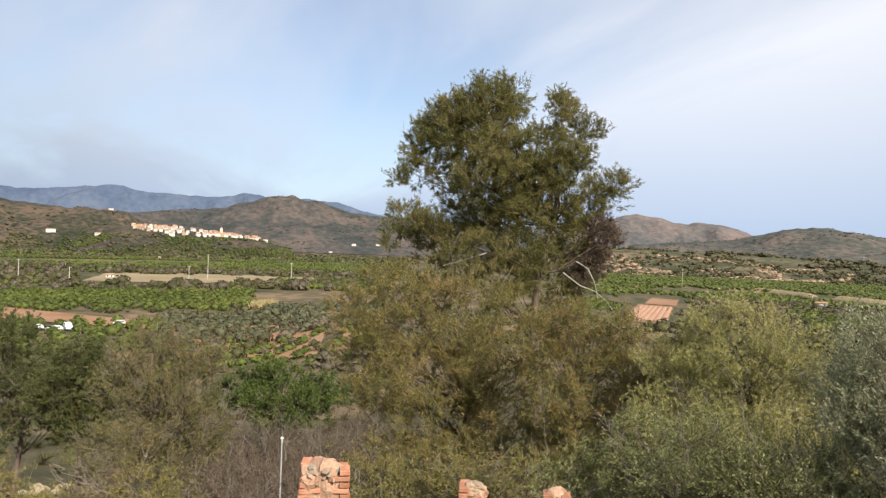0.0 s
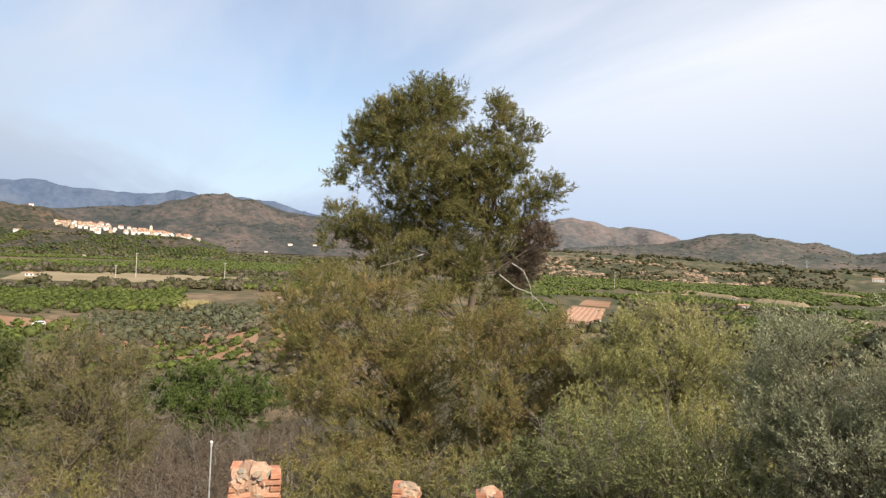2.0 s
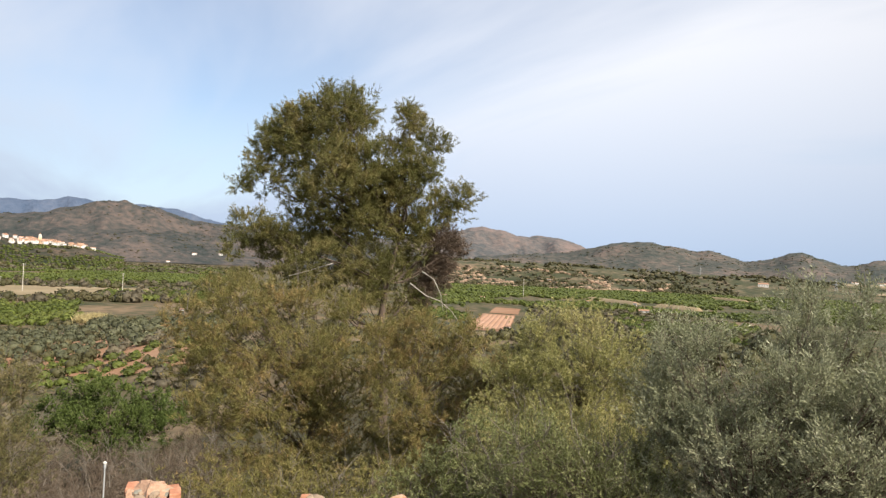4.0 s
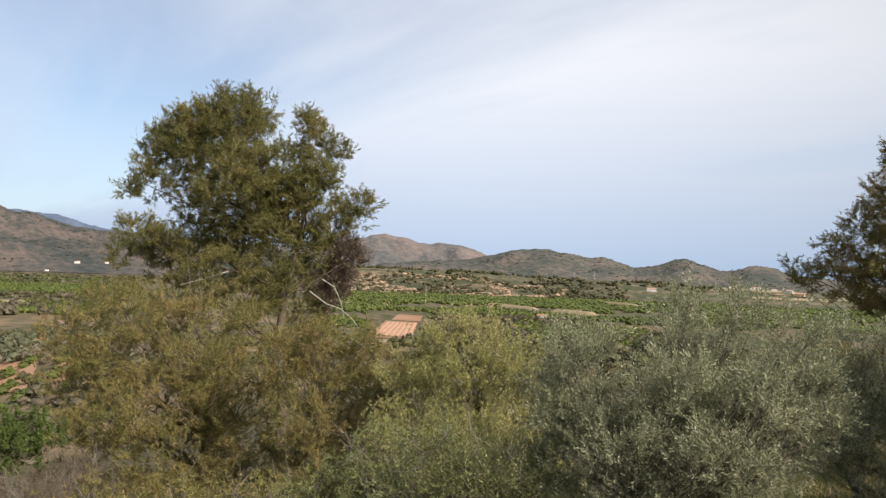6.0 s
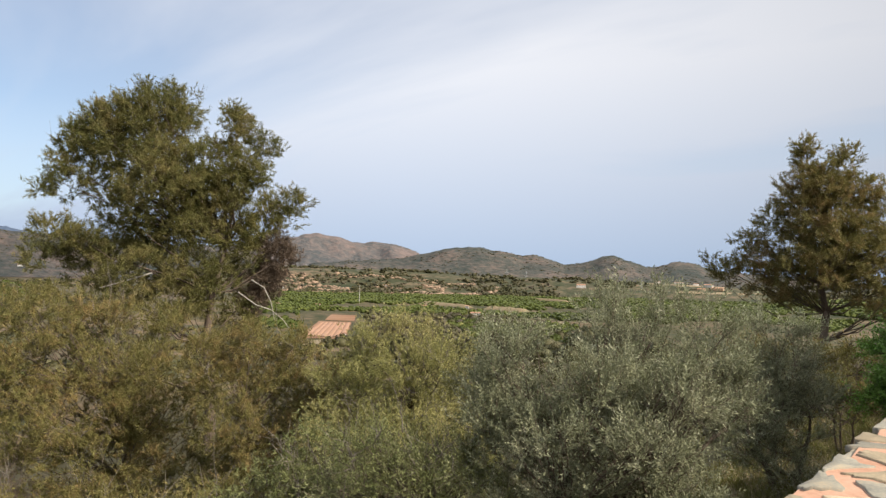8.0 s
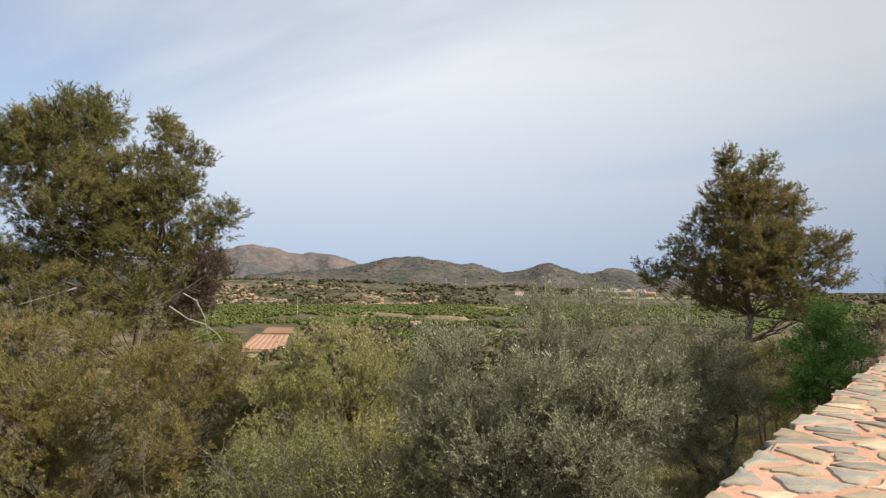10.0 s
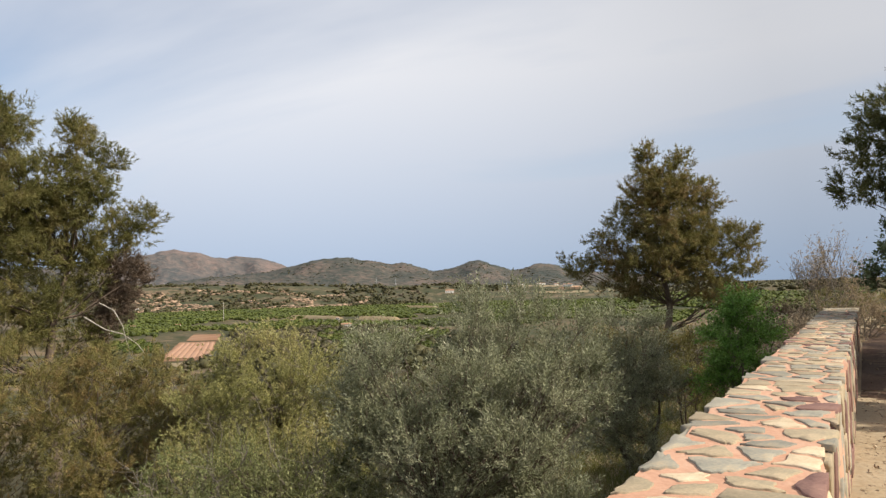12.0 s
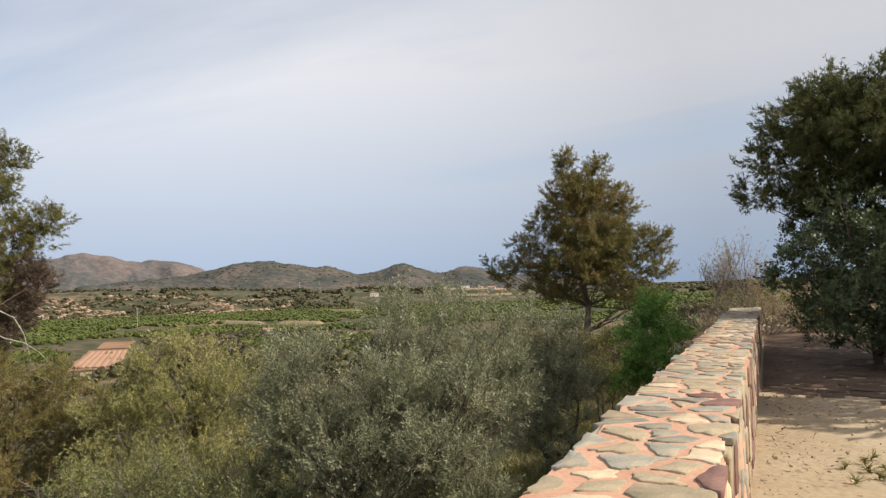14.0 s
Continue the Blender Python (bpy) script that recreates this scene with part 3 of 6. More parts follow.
def needle_tuft(n, length, width, spread=0.9):
    """Needles round the end of a twig, along local z."""
    v, f = [], []
    r = np.random.default_rng(n)
    for i in range(n):
        d = r.normal(size=3) * spread
        d[2] = abs(d[2]) * 0.6 + 0.55
        d /= np.linalg.norm(d)
        s = np.cross(d, r.normal(size=3))
        s /= np.linalg.norm(s)
        base = np.array((0, 0, r.uniform(-0.6, 0.1) * length))
        tip = base + d * length * r.uniform(0.7, 1.1)
        v += [base - s * width / 2, base + s * width / 2, tip]
        f.append((3 * i, 3 * i + 1, 3 * i + 2))
    return np.array(v), np.array(f)


def leafy_shoot(n, length, leaf, width, open_angle=0.7):
    """A shoot along local z with paired narrow leaves, each two triangles."""
    v, f = [], []
    r = np.random.default_rng(n + 7)
    for i in range(n):
        w = i * 2.4
        out = np.array((math.cos(w), math.sin(w), open_angle))
        out /= np.linalg.norm(out)
        s = np.cross(out, (0, 0, 1)) + r.normal(size=3) * 0.3
        s /= np.linalg.norm(s)
        base = np.array((0, 0, length * (i / n - 0.5)))
        L = leaf * r.uniform(0.7, 1.15)
        k = len(v)
        v += [base, base + out * L * 0.5 + s * width / 2, base + out * L, base + out * L * 0.5 - s * width / 2]
        f += [(k, k + 1, k + 2), (k, k + 2, k + 3)]
    return np.array(v), np.array(f)


def lobes_to_clumps(lobes, per, size):
    """Clump centres, outward directions and radii over a set of ellipsoid lobes (x, y, z, rx, ry, rz)."""
    c, o, s = [], [], []
    total = sum(l[3] * l[5] for l in lobes)
    for x, y, z, rx, ry, rz in lobes:
        n = max(3, int(per * rx * rz / total))
        d = rng.normal(size=(n, 3))
        d /= np.linalg.norm(d, axis=1)[:, None]
        r = rng.uniform(0.12, 1.0, n) ** 0.5
        c.append(np.array((x, y, z)) + d * r[:, None] * np.array((rx, ry, rz)) * rng.uniform(0.78, 1.1, n)[:, None])
        o.append(d)
        s.append(rng.uniform(0.6, 1.4, n) * size)
    return np.concatenate(c), np.concatenate(o), np.concatenate(s)


def shoots(c, o, s, k, length, up, flat):
    """k shoots that grow out of every clump: their feet, directions and lengths."""
    n = len(c)
    d = rng.normal(size=(n, k, 3))
    d /= np.linalg.norm(d, axis=2)[:, :, None]
    foot = c[:, None, :] + d * rng.uniform(0.0, 0.6, (n, k, 1)) * s[:, None, None] * np.array((1, 1, flat))
    ax = d * 0.75 + o[:, None, :] * 0.7 + rng.normal(size=(n, 1, 3)) * 0.35 + np.array((0, 0, up))
    ax /= np.linalg.norm(ax, axis=2)[:, :, None] + 1e-9
    return foot.reshape(-1, 3), ax.reshape(-1, 3), length * rng.uniform(0.55, 1.35, n * k)


ROD_V = np.array([(math.cos(w) * r, math.sin(w) * r, z) for z, r in ((0.0, 1.0), (1.0, 0.45)) for w in (0.0, 2.094, 4.189)])
ROD_F = np.array(((0, 1, 4, 3), (1, 2, 5, 4), (2, 0, 3, 5)))


def rods(foot, ax, length, radius):
    """Thin tapered twigs, as vertices and quads."""
    rot = turns(len(foot), 0, ax * 50, 1.0) * np.stack([np.full(len(foot), radius)] * 2 + [np.asarray(length)], -1)[:, None, :]
    return scatter(ROD_V, ROD_F, foot, rot, np.ones(len(foot)))


def limb(a, b, r0, r1, bend=0.15, n=5):
    a, b = np.asarray(a, float), np.asarray(b, float)
    L = np.linalg.norm(b - a)
    k = np.linspace(0, 1, n)
    p = a + (b - a) * k[:, None] + (rng.normal(size=(n, 3)) * bend * L * 0.25) * (np.sin(k * math.pi))[:, None]
    p[:, 2] -= np.sin(k * math.pi) * L * bend * 0.3
    return tube(p, r0 + (r1 - r0) * k, 4)


def tree(name, at, height, lobes, label, category="tree", leaf="needle", leaf_mat_=None, clumps=120, clump=0.5, k=7, m=4, shoot=0.3, tuft=0.12, width=0.02, count=9, trunk_r=0.2,
         limbs=40, bark=None, lean=(0, 0), up=0.5, flat=0.7, group="", stems=1, fork=0.3, bare=0, spread=0.35, gap=None, twig=0.006, dead=None, steep=0.7, rise=0.76):
    """A tree: tapered trunk, limbs that reach the clumps, and a crown of leafy shoots on thin twigs; gap: (azimuth,
    elevation, degrees) of a hole cut in it along the eye's line of sight; dead: lobes of withered needles.
    """
    ob = root(name, pose(*at), label, category, group)
    c, o, s = lobes_to_clumps(lobes, clumps, clump)

    def foliage(part_name, c, o, s, material, part_label=""):
        foot, ax, L = shoots(c, o, s, k, shoot, up, flat)
        # shoots in the camera's line of sight are removed, to fit the view
        if gap:
            q = foot + ax * L[:, None] + np.array(at) - np.array((-0.12, -0.1, EYE_Z))
            qa, qe = np.degrees(np.arctan2(-q[:, 0], q[:, 1])), np.degrees(np.arctan2(q[:, 2], np.hypot(q[:, 0], q[:, 1])))
            thin = np.hypot((qa - gap[0]) * 0.6, qe - gap[1]) > gap[2]
            foot, ax, L = foot[thin], ax[thin], L[thin]
        if leaf == "needle":
            tv, tf = needle_tuft(count, tuft, width, 0.62)
            q = (np.linspace(0.3, 1.0, m)[None, :] + rng.uniform(-0.08, 0.08, (len(foot), m)))[:, :, None]
            p = foot[:, None, :] + ax[:, None, :] * (L[:, None, None] * q) + np.array((0, 0, 0.18)) * (q * q * L[:, None, None])
            p = (p + rng.normal(size=p.shape) * 0.025).reshape(-1, 3)
            v, f = scatter(tv, tf, p, turns(len(p), 0, np.repeat(ax, m, axis=0), spread), rng.uniform(0.7, 1.2, len(p)))
        else:
            tv, tf = leafy_shoot(count, shoot, tuft, width, steep)
            v, f = scatter(tv, tf, foot + ax * L[:, None] * 0.5, turns(len(foot), 0, ax, spread * 0.4), L / shoot)
        put(part_name, mesh_from(part_name, v, f), material, ob, part_label)
        return rods((foot - ax * 0.08)[::3], ax[::3], L[::3], twig)

    tv, tq = foliage("crown", c, o, s, leaf_mat_)
    put("brushwood", mesh_from("brushwood", tv, quads=tq), M_TWIG, ob, "thin grey-brown twigs", kind="stuff")
    if dead:
        dc, do, ds = lobes_to_clumps(dead, max(12, clumps // 14), clump)
        foliage("withered_needles", dc, do, ds, M_WITHERED, "withered purple-brown needles")
        c, o = np.concatenate([c, dc]), np.concatenate([o, do])
    pieces = []
    top = np.array((lean[0], lean[1], height * rise))
    stem_line = []
    for i in range(stems):
        w = 2 * math.pi * i / max(1, stems) + 0.5
        off = np.array((math.cos(w), math.sin(w), 0)) * (0.0 if stems == 1 else 1.0)
        q = np.linspace(0, 1, 8)[:, None]
        line = np.array((0, 0, -0.3)) + q * (top + np.array((0, 0, 0.3))) + off * (0.08 + q * height * 0.16 * (stems > 1)) + rng.normal(size=(8, 3)) * np.array((1, 1, 0)) * 0.02 * height * q
        stem_line.append(line)
        pieces.append(tube(line, trunk_r * (1 - 0.9 * np.linspace(0, 1, 8)) * np.array([1.35, 1.1] + [1.0] * 6), 8))
    pick = rng.permutation(len(c))[:limbs]
    for i in pick:
        line = stem_line[int(rng.integers(stems))]
        zt = c[i][2] - fork * np.linalg.norm(c[i][:2]) - 0.2
        j = int(np.clip(np.interp(zt, line[:, 2], np.arange(8)), 1, 6))
        L = np.linalg.norm(c[i] - line[j])
        pieces.append(limb(line[j], c[i], max(0.012, trunk_r * 0.16 * min(1, L / 3)), 0.006))
    bv, bf = joined(pieces)
    put("trunk", mesh_from("trunk", bv, quads=bf, smooth=True), bark or M_BARK, ob)
    if bare:
        tw = []
        for i in rng.integers(0, len(c), bare):
            a = c[i] + rng.normal(size=3) * clump * 0.4
            b = a + (o[i] * 0.8 + np.array((0, 0, 0.9)) + rng.normal(size=3) * 0.3) * rng.uniform(0.5, 1.1) * max(clump, 0.4)
            tw.append(limb(a, b, 0.009, 0.003, 0.3, 4))
            for _ in range(4):
                mid = a + (b - a) * rng.uniform(0.2, 0.85)
                tw.append(limb(mid, mid + ((b - a) * 0.45 + rng.normal(size=3) * 0.14), 0.005, 0.002, 0.2, 3))
        bv, bf = joined(tw)
        put("dead_brushwood", mesh_from("dead_brushwood", bv, quads=bf), M_GREYWOOD, ob, "bare grey twigs", kind="stuff")
    return ob


def view_axes(azimuth):
    """Unit vectors to the right and away at an azimuth."""
    a = radians(azimuth)
    return np.array((math.cos(a), math.sin(a), 0)), np.array((-math.sin(a), math.cos(a), 0))


def lobes_at(azimuth, dist, base_z, rows):
    """Lobes (azimuth, elevation, half width, half height, degrees; depth offset m) turned into metres about a foot at azimuth, dist."""
    fx, fy, _ = polar(azimuth, dist)
    out = []
    for az, el, hw, hh, back in rows:
        d = dist + back
        x, y, _ = polar(az, d)
        z = EYE_Z + math.tan(radians(el)) * d
        r = d * math.tan(radians(hw))
        out.append((x - fx, y - fy, z - base_z, r, r, d * math.tan(radians(hh))))
    return out


def planted(name, az, dist, rows, label, foot=None, dead=None, **kw):
    x, y, z = polar(az, dist)
    z = z if foot is None else foot
    lob = lobes_at(az, dist, z, rows)
    height = max(l[2] + l[5] for l in lob)
    return tree(name, (x, y, z), height, lob, label, dead=lobes_at(az, dist, z, dead) if dead else None, **kw)


# the tall pine, with its split crown and one loose lobe
planted("pine_tree", 61.2, 24, ((65.4, 11.2, 3.2, 3.2, 0), (69.3, 8.8, 3.4, 2.8, 0.5), (71.4, 6.3, 2.0, 1.2, 0), (64, -2.2, 3.2, 1.5, -0.6), (69.5, -2.0, 3.6, 1.6, -0.5), (73.6, -2.4, 2.4, 1.3, -0.3), (65.5, 7.0, 4.2, 3.0, -0.8), (63.8, 12.6, 1.6, 1.8, 0.3),
                                (59.4, 11.4, 1.5, 2.2, 0), (57.4, 9.6, 1.2, 2.3, 0.3), (61.0, 8.6, 1.9, 2.2, -0.4), (60.6, 10.0, 1.2, 1.4, 0.2), (59.4, 7.0, 2.4, 2.4, -0.5), (60.6, 4.4, 2.6, 2.4, 0), (54.9, 5.5, 1.2, 1.1, 0.3), (57.0, 5.6, 1.2, 1.0, 0.3),
                                (66.5, 3.2, 3.2, 1.6, 0.8), (71.6, 2.6, 2.2, 1.1, -0.6), (72.6, 1.0, 1.8, 1.0, -0.4), (66.0, 0.0, 3.4, 1.5, -1.0), (62.0, 0.5, 2.0, 1.5, -0.5), (65.5, 5.0, 4.4, 3.2, 0.6), (62.6, 6.2, 3.0, 3.0, 0.4), (67.0, 10.0, 4.0, 3.4, 0.2),
                                (68.1, 12.0, 2.2, 1.6, 0.2), (65.2, 13.0, 2.2, 1.9, 0), (59.8, 12.5, 1.1, 1.3, 0.1), (59.4, 3.2, 2.0, 2.0, 0.3), (68.5, 1.0, 4.0, 1.6, 0.4), (61.4, -1.6, 1.6, 1.2, -0.5), (58.6, 1.6, 1.8, 1.8, 0.2), (60.4, -0.4, 1.8, 1.4, 0.2), (57.6, 3.8, 1.4, 1.4, 0.2), (64.5, 2.0, 3.0, 2.0, 0.2), (55.3, 6.1, 1.1, 0.9, 0.3), (55.6, 4.3, 1.1, 1.0, 0.4), (56.6, 4.9, 1.2, 0.9, 0.2), (59.4, -2.8, 1.5, 1.3, 0.2), (57.9, -4.4, 1.3, 1.0, 0.2), (73.0, 6.1, 0.9, 0.7, 0.1), (70.4, 9.9, 1.8, 1.8, 0.2), (69.4, 11.2, 1.6, 1.3, 0.1), (71.8, 8.0, 1.3, 1.2, 0.1), (72.4, 3.0, 1.5, 0.9, -0.2), (70.0, 1.8, 2.0, 1.2, -0.3), (63.0, 8.0, 2.4, 2.4, -0.7), (58.6, 8.8, 1.6, 2.0, -0.5), (62.5, 3.4, 2.4, 2.0, -0.7), (62.4, -3.2, 1.7, 1.2, 0.2), (64.5, -1.2, 2.4, 1.3, 0.3), (60.2, -4.4, 1.0, 0.9, 0.6)),
        "tall pine with a split olive-green crown on the slope", dead=((56.2, 1.6, 1.6, 1.5, 0.3), (57.0, -0.6, 1.5, 1.5, 0.5), (58.0, -2.2, 1.0, 1.0, 0.4)),
        leaf_mat_=M_PINE, clumps=2300, clump=0.27, k=6, m=3, shoot=0.26, tuft=0.14, width=0.0150, count=12, flat=0.6, trunk_r=0.27, limbs=80, bare=26, gap=(68.0, -5.1, 0.5), up=0.45)
planted("pine_tree", 66.6, 17.5, ((73.0, -3.6, 3.4, 1.8, 0.3), (68.0, -4.0, 3.4, 1.6, 0), (63.5, -4.6, 2.6, 1.6, 0.2), (76.4, -5.2, 1.6, 1.8, 0), (72.5, -7.0, 4.4, 2.4, 0), (66.0, -7.4, 4.2, 2.4, -0.6), (70.0, -10.5, 5.4, 2.8, -0.8), (64.5, -11.0, 4.4, 2.8, -0.8), (68, -14.0, 5.4, 2.8, -1.0), (74.2, -12.0, 3.0, 2.8, -0.4), (75.6, -8.4, 2.2, 2.4, 0), (63, -15.5, 4.4, 2.6, -1), (70, -17.5, 5.4, 2.6, -1.2)),
        "younger bushy pine with browning needles below the tall one", leaf_mat_=M_PINE_BROWN, clumps=760, clump=0.24, k=6, m=4, shoot=0.30, tuft=0.115, width=0.0125, count=9, gap=(68.0, -5.1, 0.5), trunk_r=0.13, limbs=140, bare=70, up=0.7)
planted("pine_tree", 57.5, 15, ((61.5, -6.4, 1.6, 1.5, 0), (57.6, -5.4, 1.8, 1.3, 0), (54.2, -6.0, 1.8, 1.3, 0), (59.6, -6.0, 1.8, 1.4, 0.2), (51.6, -9.6, 2.4, 2.4, 0), (60.0, -9.0, 3.0, 2.2, 0), (56.5, -8.0, 3.2, 2.0, 0.3), (53.5, -9.6, 2.8, 2.2, 0), (58.5, -12.5, 4.0, 2.6, -0.5), (53.5, -13.5, 4.0, 2.6, -0.3), (58, -16.5, 4.4, 2.6, -0.8), (52, -17, 4.0, 2.4, -0.8)),
        "small brownish pine among scrub on the slope", leaf_mat_=M_PINE_BROWN, clumps=540, clump=0.22, k=6, m=4, shoot=0.30, tuft=0.105, width=0.0108, count=9, trunk_r=0.10, limbs=110, bare=70, up=0.8)
planted("pine_tree", 45.5, 13.5, ((46.6, -4.6, 1.5, 1.3, 0), (44.2, -5.2, 1.6, 1.3, 0.2), (48.8, -6.0, 1.8, 1.4, 0), (41.8, -6.8, 1.8, 1.6, 0), (45.0, -8.0, 5.0, 2.4, 0), (50.0, -9.2, 3.4, 2.4, 0), (41.8, -10.2, 3.6, 2.6, 0.2), (47.0, -13.0, 5.4, 3.0, -0.4), (42.0, -14.6, 4.6, 3.0, -0.6), (51.0, -14.0, 4.0, 3.0, -0.3), (46.0, -17.6, 6.0, 3.0, -0.8)),
        "yellow-green young pine with bare grey shoots", leaf_mat_=M_YOUNG, clumps=620, clump=0.20, k=6, m=5, shoot=0.34, tuft=0.085, width=0.0115, count=8, trunk_r=0.09, limbs=120, bare=80, up=1.1)
# olives beyond the wall
planted("olive_tree", 30.0, 9.6, ((37.6, -6.6, 2.9, 2.4, -0.2), (36.6, -5.0, 1.7, 1.4, -0.2), (39.2, -9.0, 2.2, 2.6, 0), (29.2, -2.6, 2.3, 1.9, 0.2), (25.4, -2.2, 2.0, 1.7, 0.2), (22.0, -3.4, 2.2, 1.8, 0.3), (28.4, -5.6, 4.2, 3.0, 0.2), (22.8, -7.0, 4.0, 3.0, 0.3), (36.4, -10.2, 4.2, 3.4, 0), (28.6, -10.4, 4.8, 3.6, 0), (23.6, -11.2, 3.8, 3.2, 0.1), (38.0, -14.6, 4.2, 3.0, 0), (31.0, -15.2, 5.0, 3.2, -0.2), (25.4, -15.4, 4.2, 2.8, 0.2), (20.2, -8.8, 2.2, 2.6, 0.3), (34.0, -12.6, 3.6, 3.0, -0.8), (27.0, -13.2, 4.0, 3.0, -0.9), (31.0, -8.4, 3.4, 2.6, -0.6), (38.6, -11.6, 2.6, 2.6, -0.4), (24.0, -9.0, 3.2, 2.4, -0.6), (36.0, -18.0, 4.4, 2.2, -0.6), (29.0, -18.6, 4.6, 2.2, -0.6), (23.0, -18.0, 3.4, 2.2, -0.4)),
        "broad silvery olive tree below the parapet", leaf="leaf", leaf_mat_=M_OLIVE, clumps=860, clump=0.14, k=9, shoot=0.33, tuft=0.052, width=0.0145, count=18, rise=0.4, trunk_r=0.12, limbs=220, stems=3, up=1.15, bark=M_BARK, spread=0.4, twig=0.0035, steep=1.15)
planted("olive_tree", 16.6, 16.5, ((17.4, -3.6, 2.0, 1.4, 0), (15.2, -4.2, 1.8, 1.4, 0.3), (16.4, -6.4, 3.0, 2.0, 0), (18.6, -6.0, 2.0, 1.8, 0.2), (15.5, -8.4, 2.6, 1.8, 0), (17.9, -9.0, 2.8, 1.8, -0.3), (14.2, -8.4, 1.6, 1.3, 0), (16.4, -11.0, 3.0, 1.6, -0.3), (16.0, -13.4, 3.2, 1.8, -0.4), (19.0, -12.0, 2.4, 1.8, -0.4)),
        "smaller olive tree behind the broad one", leaf="leaf", leaf_mat_=M_OLIVE, clumps=260, clump=0.22, k=9, shoot=0.42, tuft=0.075, width=0.018, count=16, steep=1.15, rise=0.5, trunk_r=0.1, limbs=70, stems=2, up=0.9, twig=0.005)
planted("shrub", 45.0, 9.5, ((48.6, -13.6, 2.2, 2.0, 0), (45.0, -14.6, 2.6, 2.0, 0), (42.0, -15.0, 3.0, 2.4, 0), (49.8, -16.4, 3.6, 2.4, 0), (44.6, -16.6, 4.0, 2.6, -0.3), (40.4, -17.5, 4.0, 2.4, -0.3)),
        "grey-green leafy shrub at the foot of the young pine", category="shrub", leaf="leaf", leaf_mat_=M_BUSH, clumps=260, clump=0.14, k=7, shoot=0.32, tuft=0.045, width=0.012, count=16, steep=1.3, trunk_r=0.05, limbs=70, stems=3, up=1.0, twig=0.0035, bare=24)
# the second pine and what stands round it
planted("pine_tree", 13.6, 31.5, ((14.6, 9.0, 1.1, 1.7, 0), (14.8, 10.4, 0.6, 0.8, 0), (12.3, 9.0, 0.9, 1.3, 0.4), (15.0, 6.8, 2.0, 1.6, 0), (11.6, 6.6, 1.9, 1.6, 0.3), (16.8, 5.0, 1.5, 1.2, 0), (12.4, 3.9, 2.9, 1.8, -0.4), (18.6, 3.4, 1.2, 0.9, 0), (18.2, 1.8, 2.0, 1.1, 0), (20.2, 1.0, 1.4, 0.9, 0.3), (21.3, 2.0, 0.4, 0.6, 0.3), (14.0, 1.4, 2.8, 1.4, -0.3), (9.2, 3.0, 1.5, 1.3, 0.3), (7.7, 2.9, 0.9, 1.1, 0.3), (9.9, 6.3, 0.8, 1.2, 0.3), (10.2, 0.8, 2.2, 1.4, 0), (7.6, 0.9, 0.9, 0.9, 0), (17.0, -0.3, 2.2, 0.8, 0.2), (13.6, 7.4, 2.2, 2.2, 0.1), (13.6, 5.0, 3.2, 2.2, 0.2), (13.2, 2.8, 4.5, 1.8, 0.2), (14.2, 0.9, 4.8, 1.3, 0.3), (9.6, -1.0, 2.6, 1.0, 0.3), (15.8, -1.2, 2.0, 0.6, 0.2)),
        "pine with two leaders and brownish needles", leaf_mat_=M_PINE_BROWN, clumps=1400, clump=0.30, k=6, m=3, shoot=0.30, tuft=0.165, width=0.0185, count=11, flat=0.4, trunk_r=0.22, limbs=140, bare=16, up=0.35)
planted("shrub", 8.2, 16.5, ((8.3, -2.6, 1.5, 1.7, 0), (9.6, -4.4, 1.7, 1.6, 0), (7.0, -4.0, 1.2, 1.6, 0), (8.4, -6.2, 2.6, 2.0, 0), (10.0, -7.8, 1.8, 1.6, 0)),
        "fresh green leafy shrub against the parapet", category="shrub", leaf="leaf", leaf_mat_=M_GREEN, clumps=130, clump=0.2, k=10, shoot=0.34, tuft=0.075, width=0.032, count=14, trunk_r=0.05, limbs=40, stems=3, up=0.6, twig=0.005)
planted("shrub", 2.6, 22.5, ((2.0, 0.4, 1.4, 1.6, 0), (3.4, -0.8, 1.6, 1.2, 0), (0.9, -0.8, 1.3, 1.6, 0.3), (2.4, -3.0, 2.2, 1.2, 0)),
        "pale dry shrub past the end of the wall", category="shrub", leaf_mat_=M_DRY, clumps=80, clump=0.26, k=8, m=4, shoot=0.55, tuft=0.09, width=0.012, count=5, trunk_r=0.04, limbs=60, stems=4, up=1.8, bare=50, bark=M_GREYWOOD)
for az, d, el in ((11.5, 26, -5.0), (15.0, 26, -5.0), (5.2, 27, -3.2), (18.5, 23, -5.0), (12.6, 20, -7.2)):
    planted("shrub", az, d, ((az, el, 1.6, 1.2, 0), (az + 1.4, el - 0.8, 1.4, 1.1, 0.3), (az - 1.2, el - 0.8, 1.3, 1.1, 0)), "dusty brown-green scrub on the slope", category="shrub", group="slope scrub",
            leaf_mat_=M_BARE if az < 10 else M_PINE_BROWN, clumps=60, clump=0.26, k=7, m=4, shoot=0.32, tuft=0.11, width=0.016, count=7, trunk_r=0.04, limbs=30, stems=3, up=0.9)
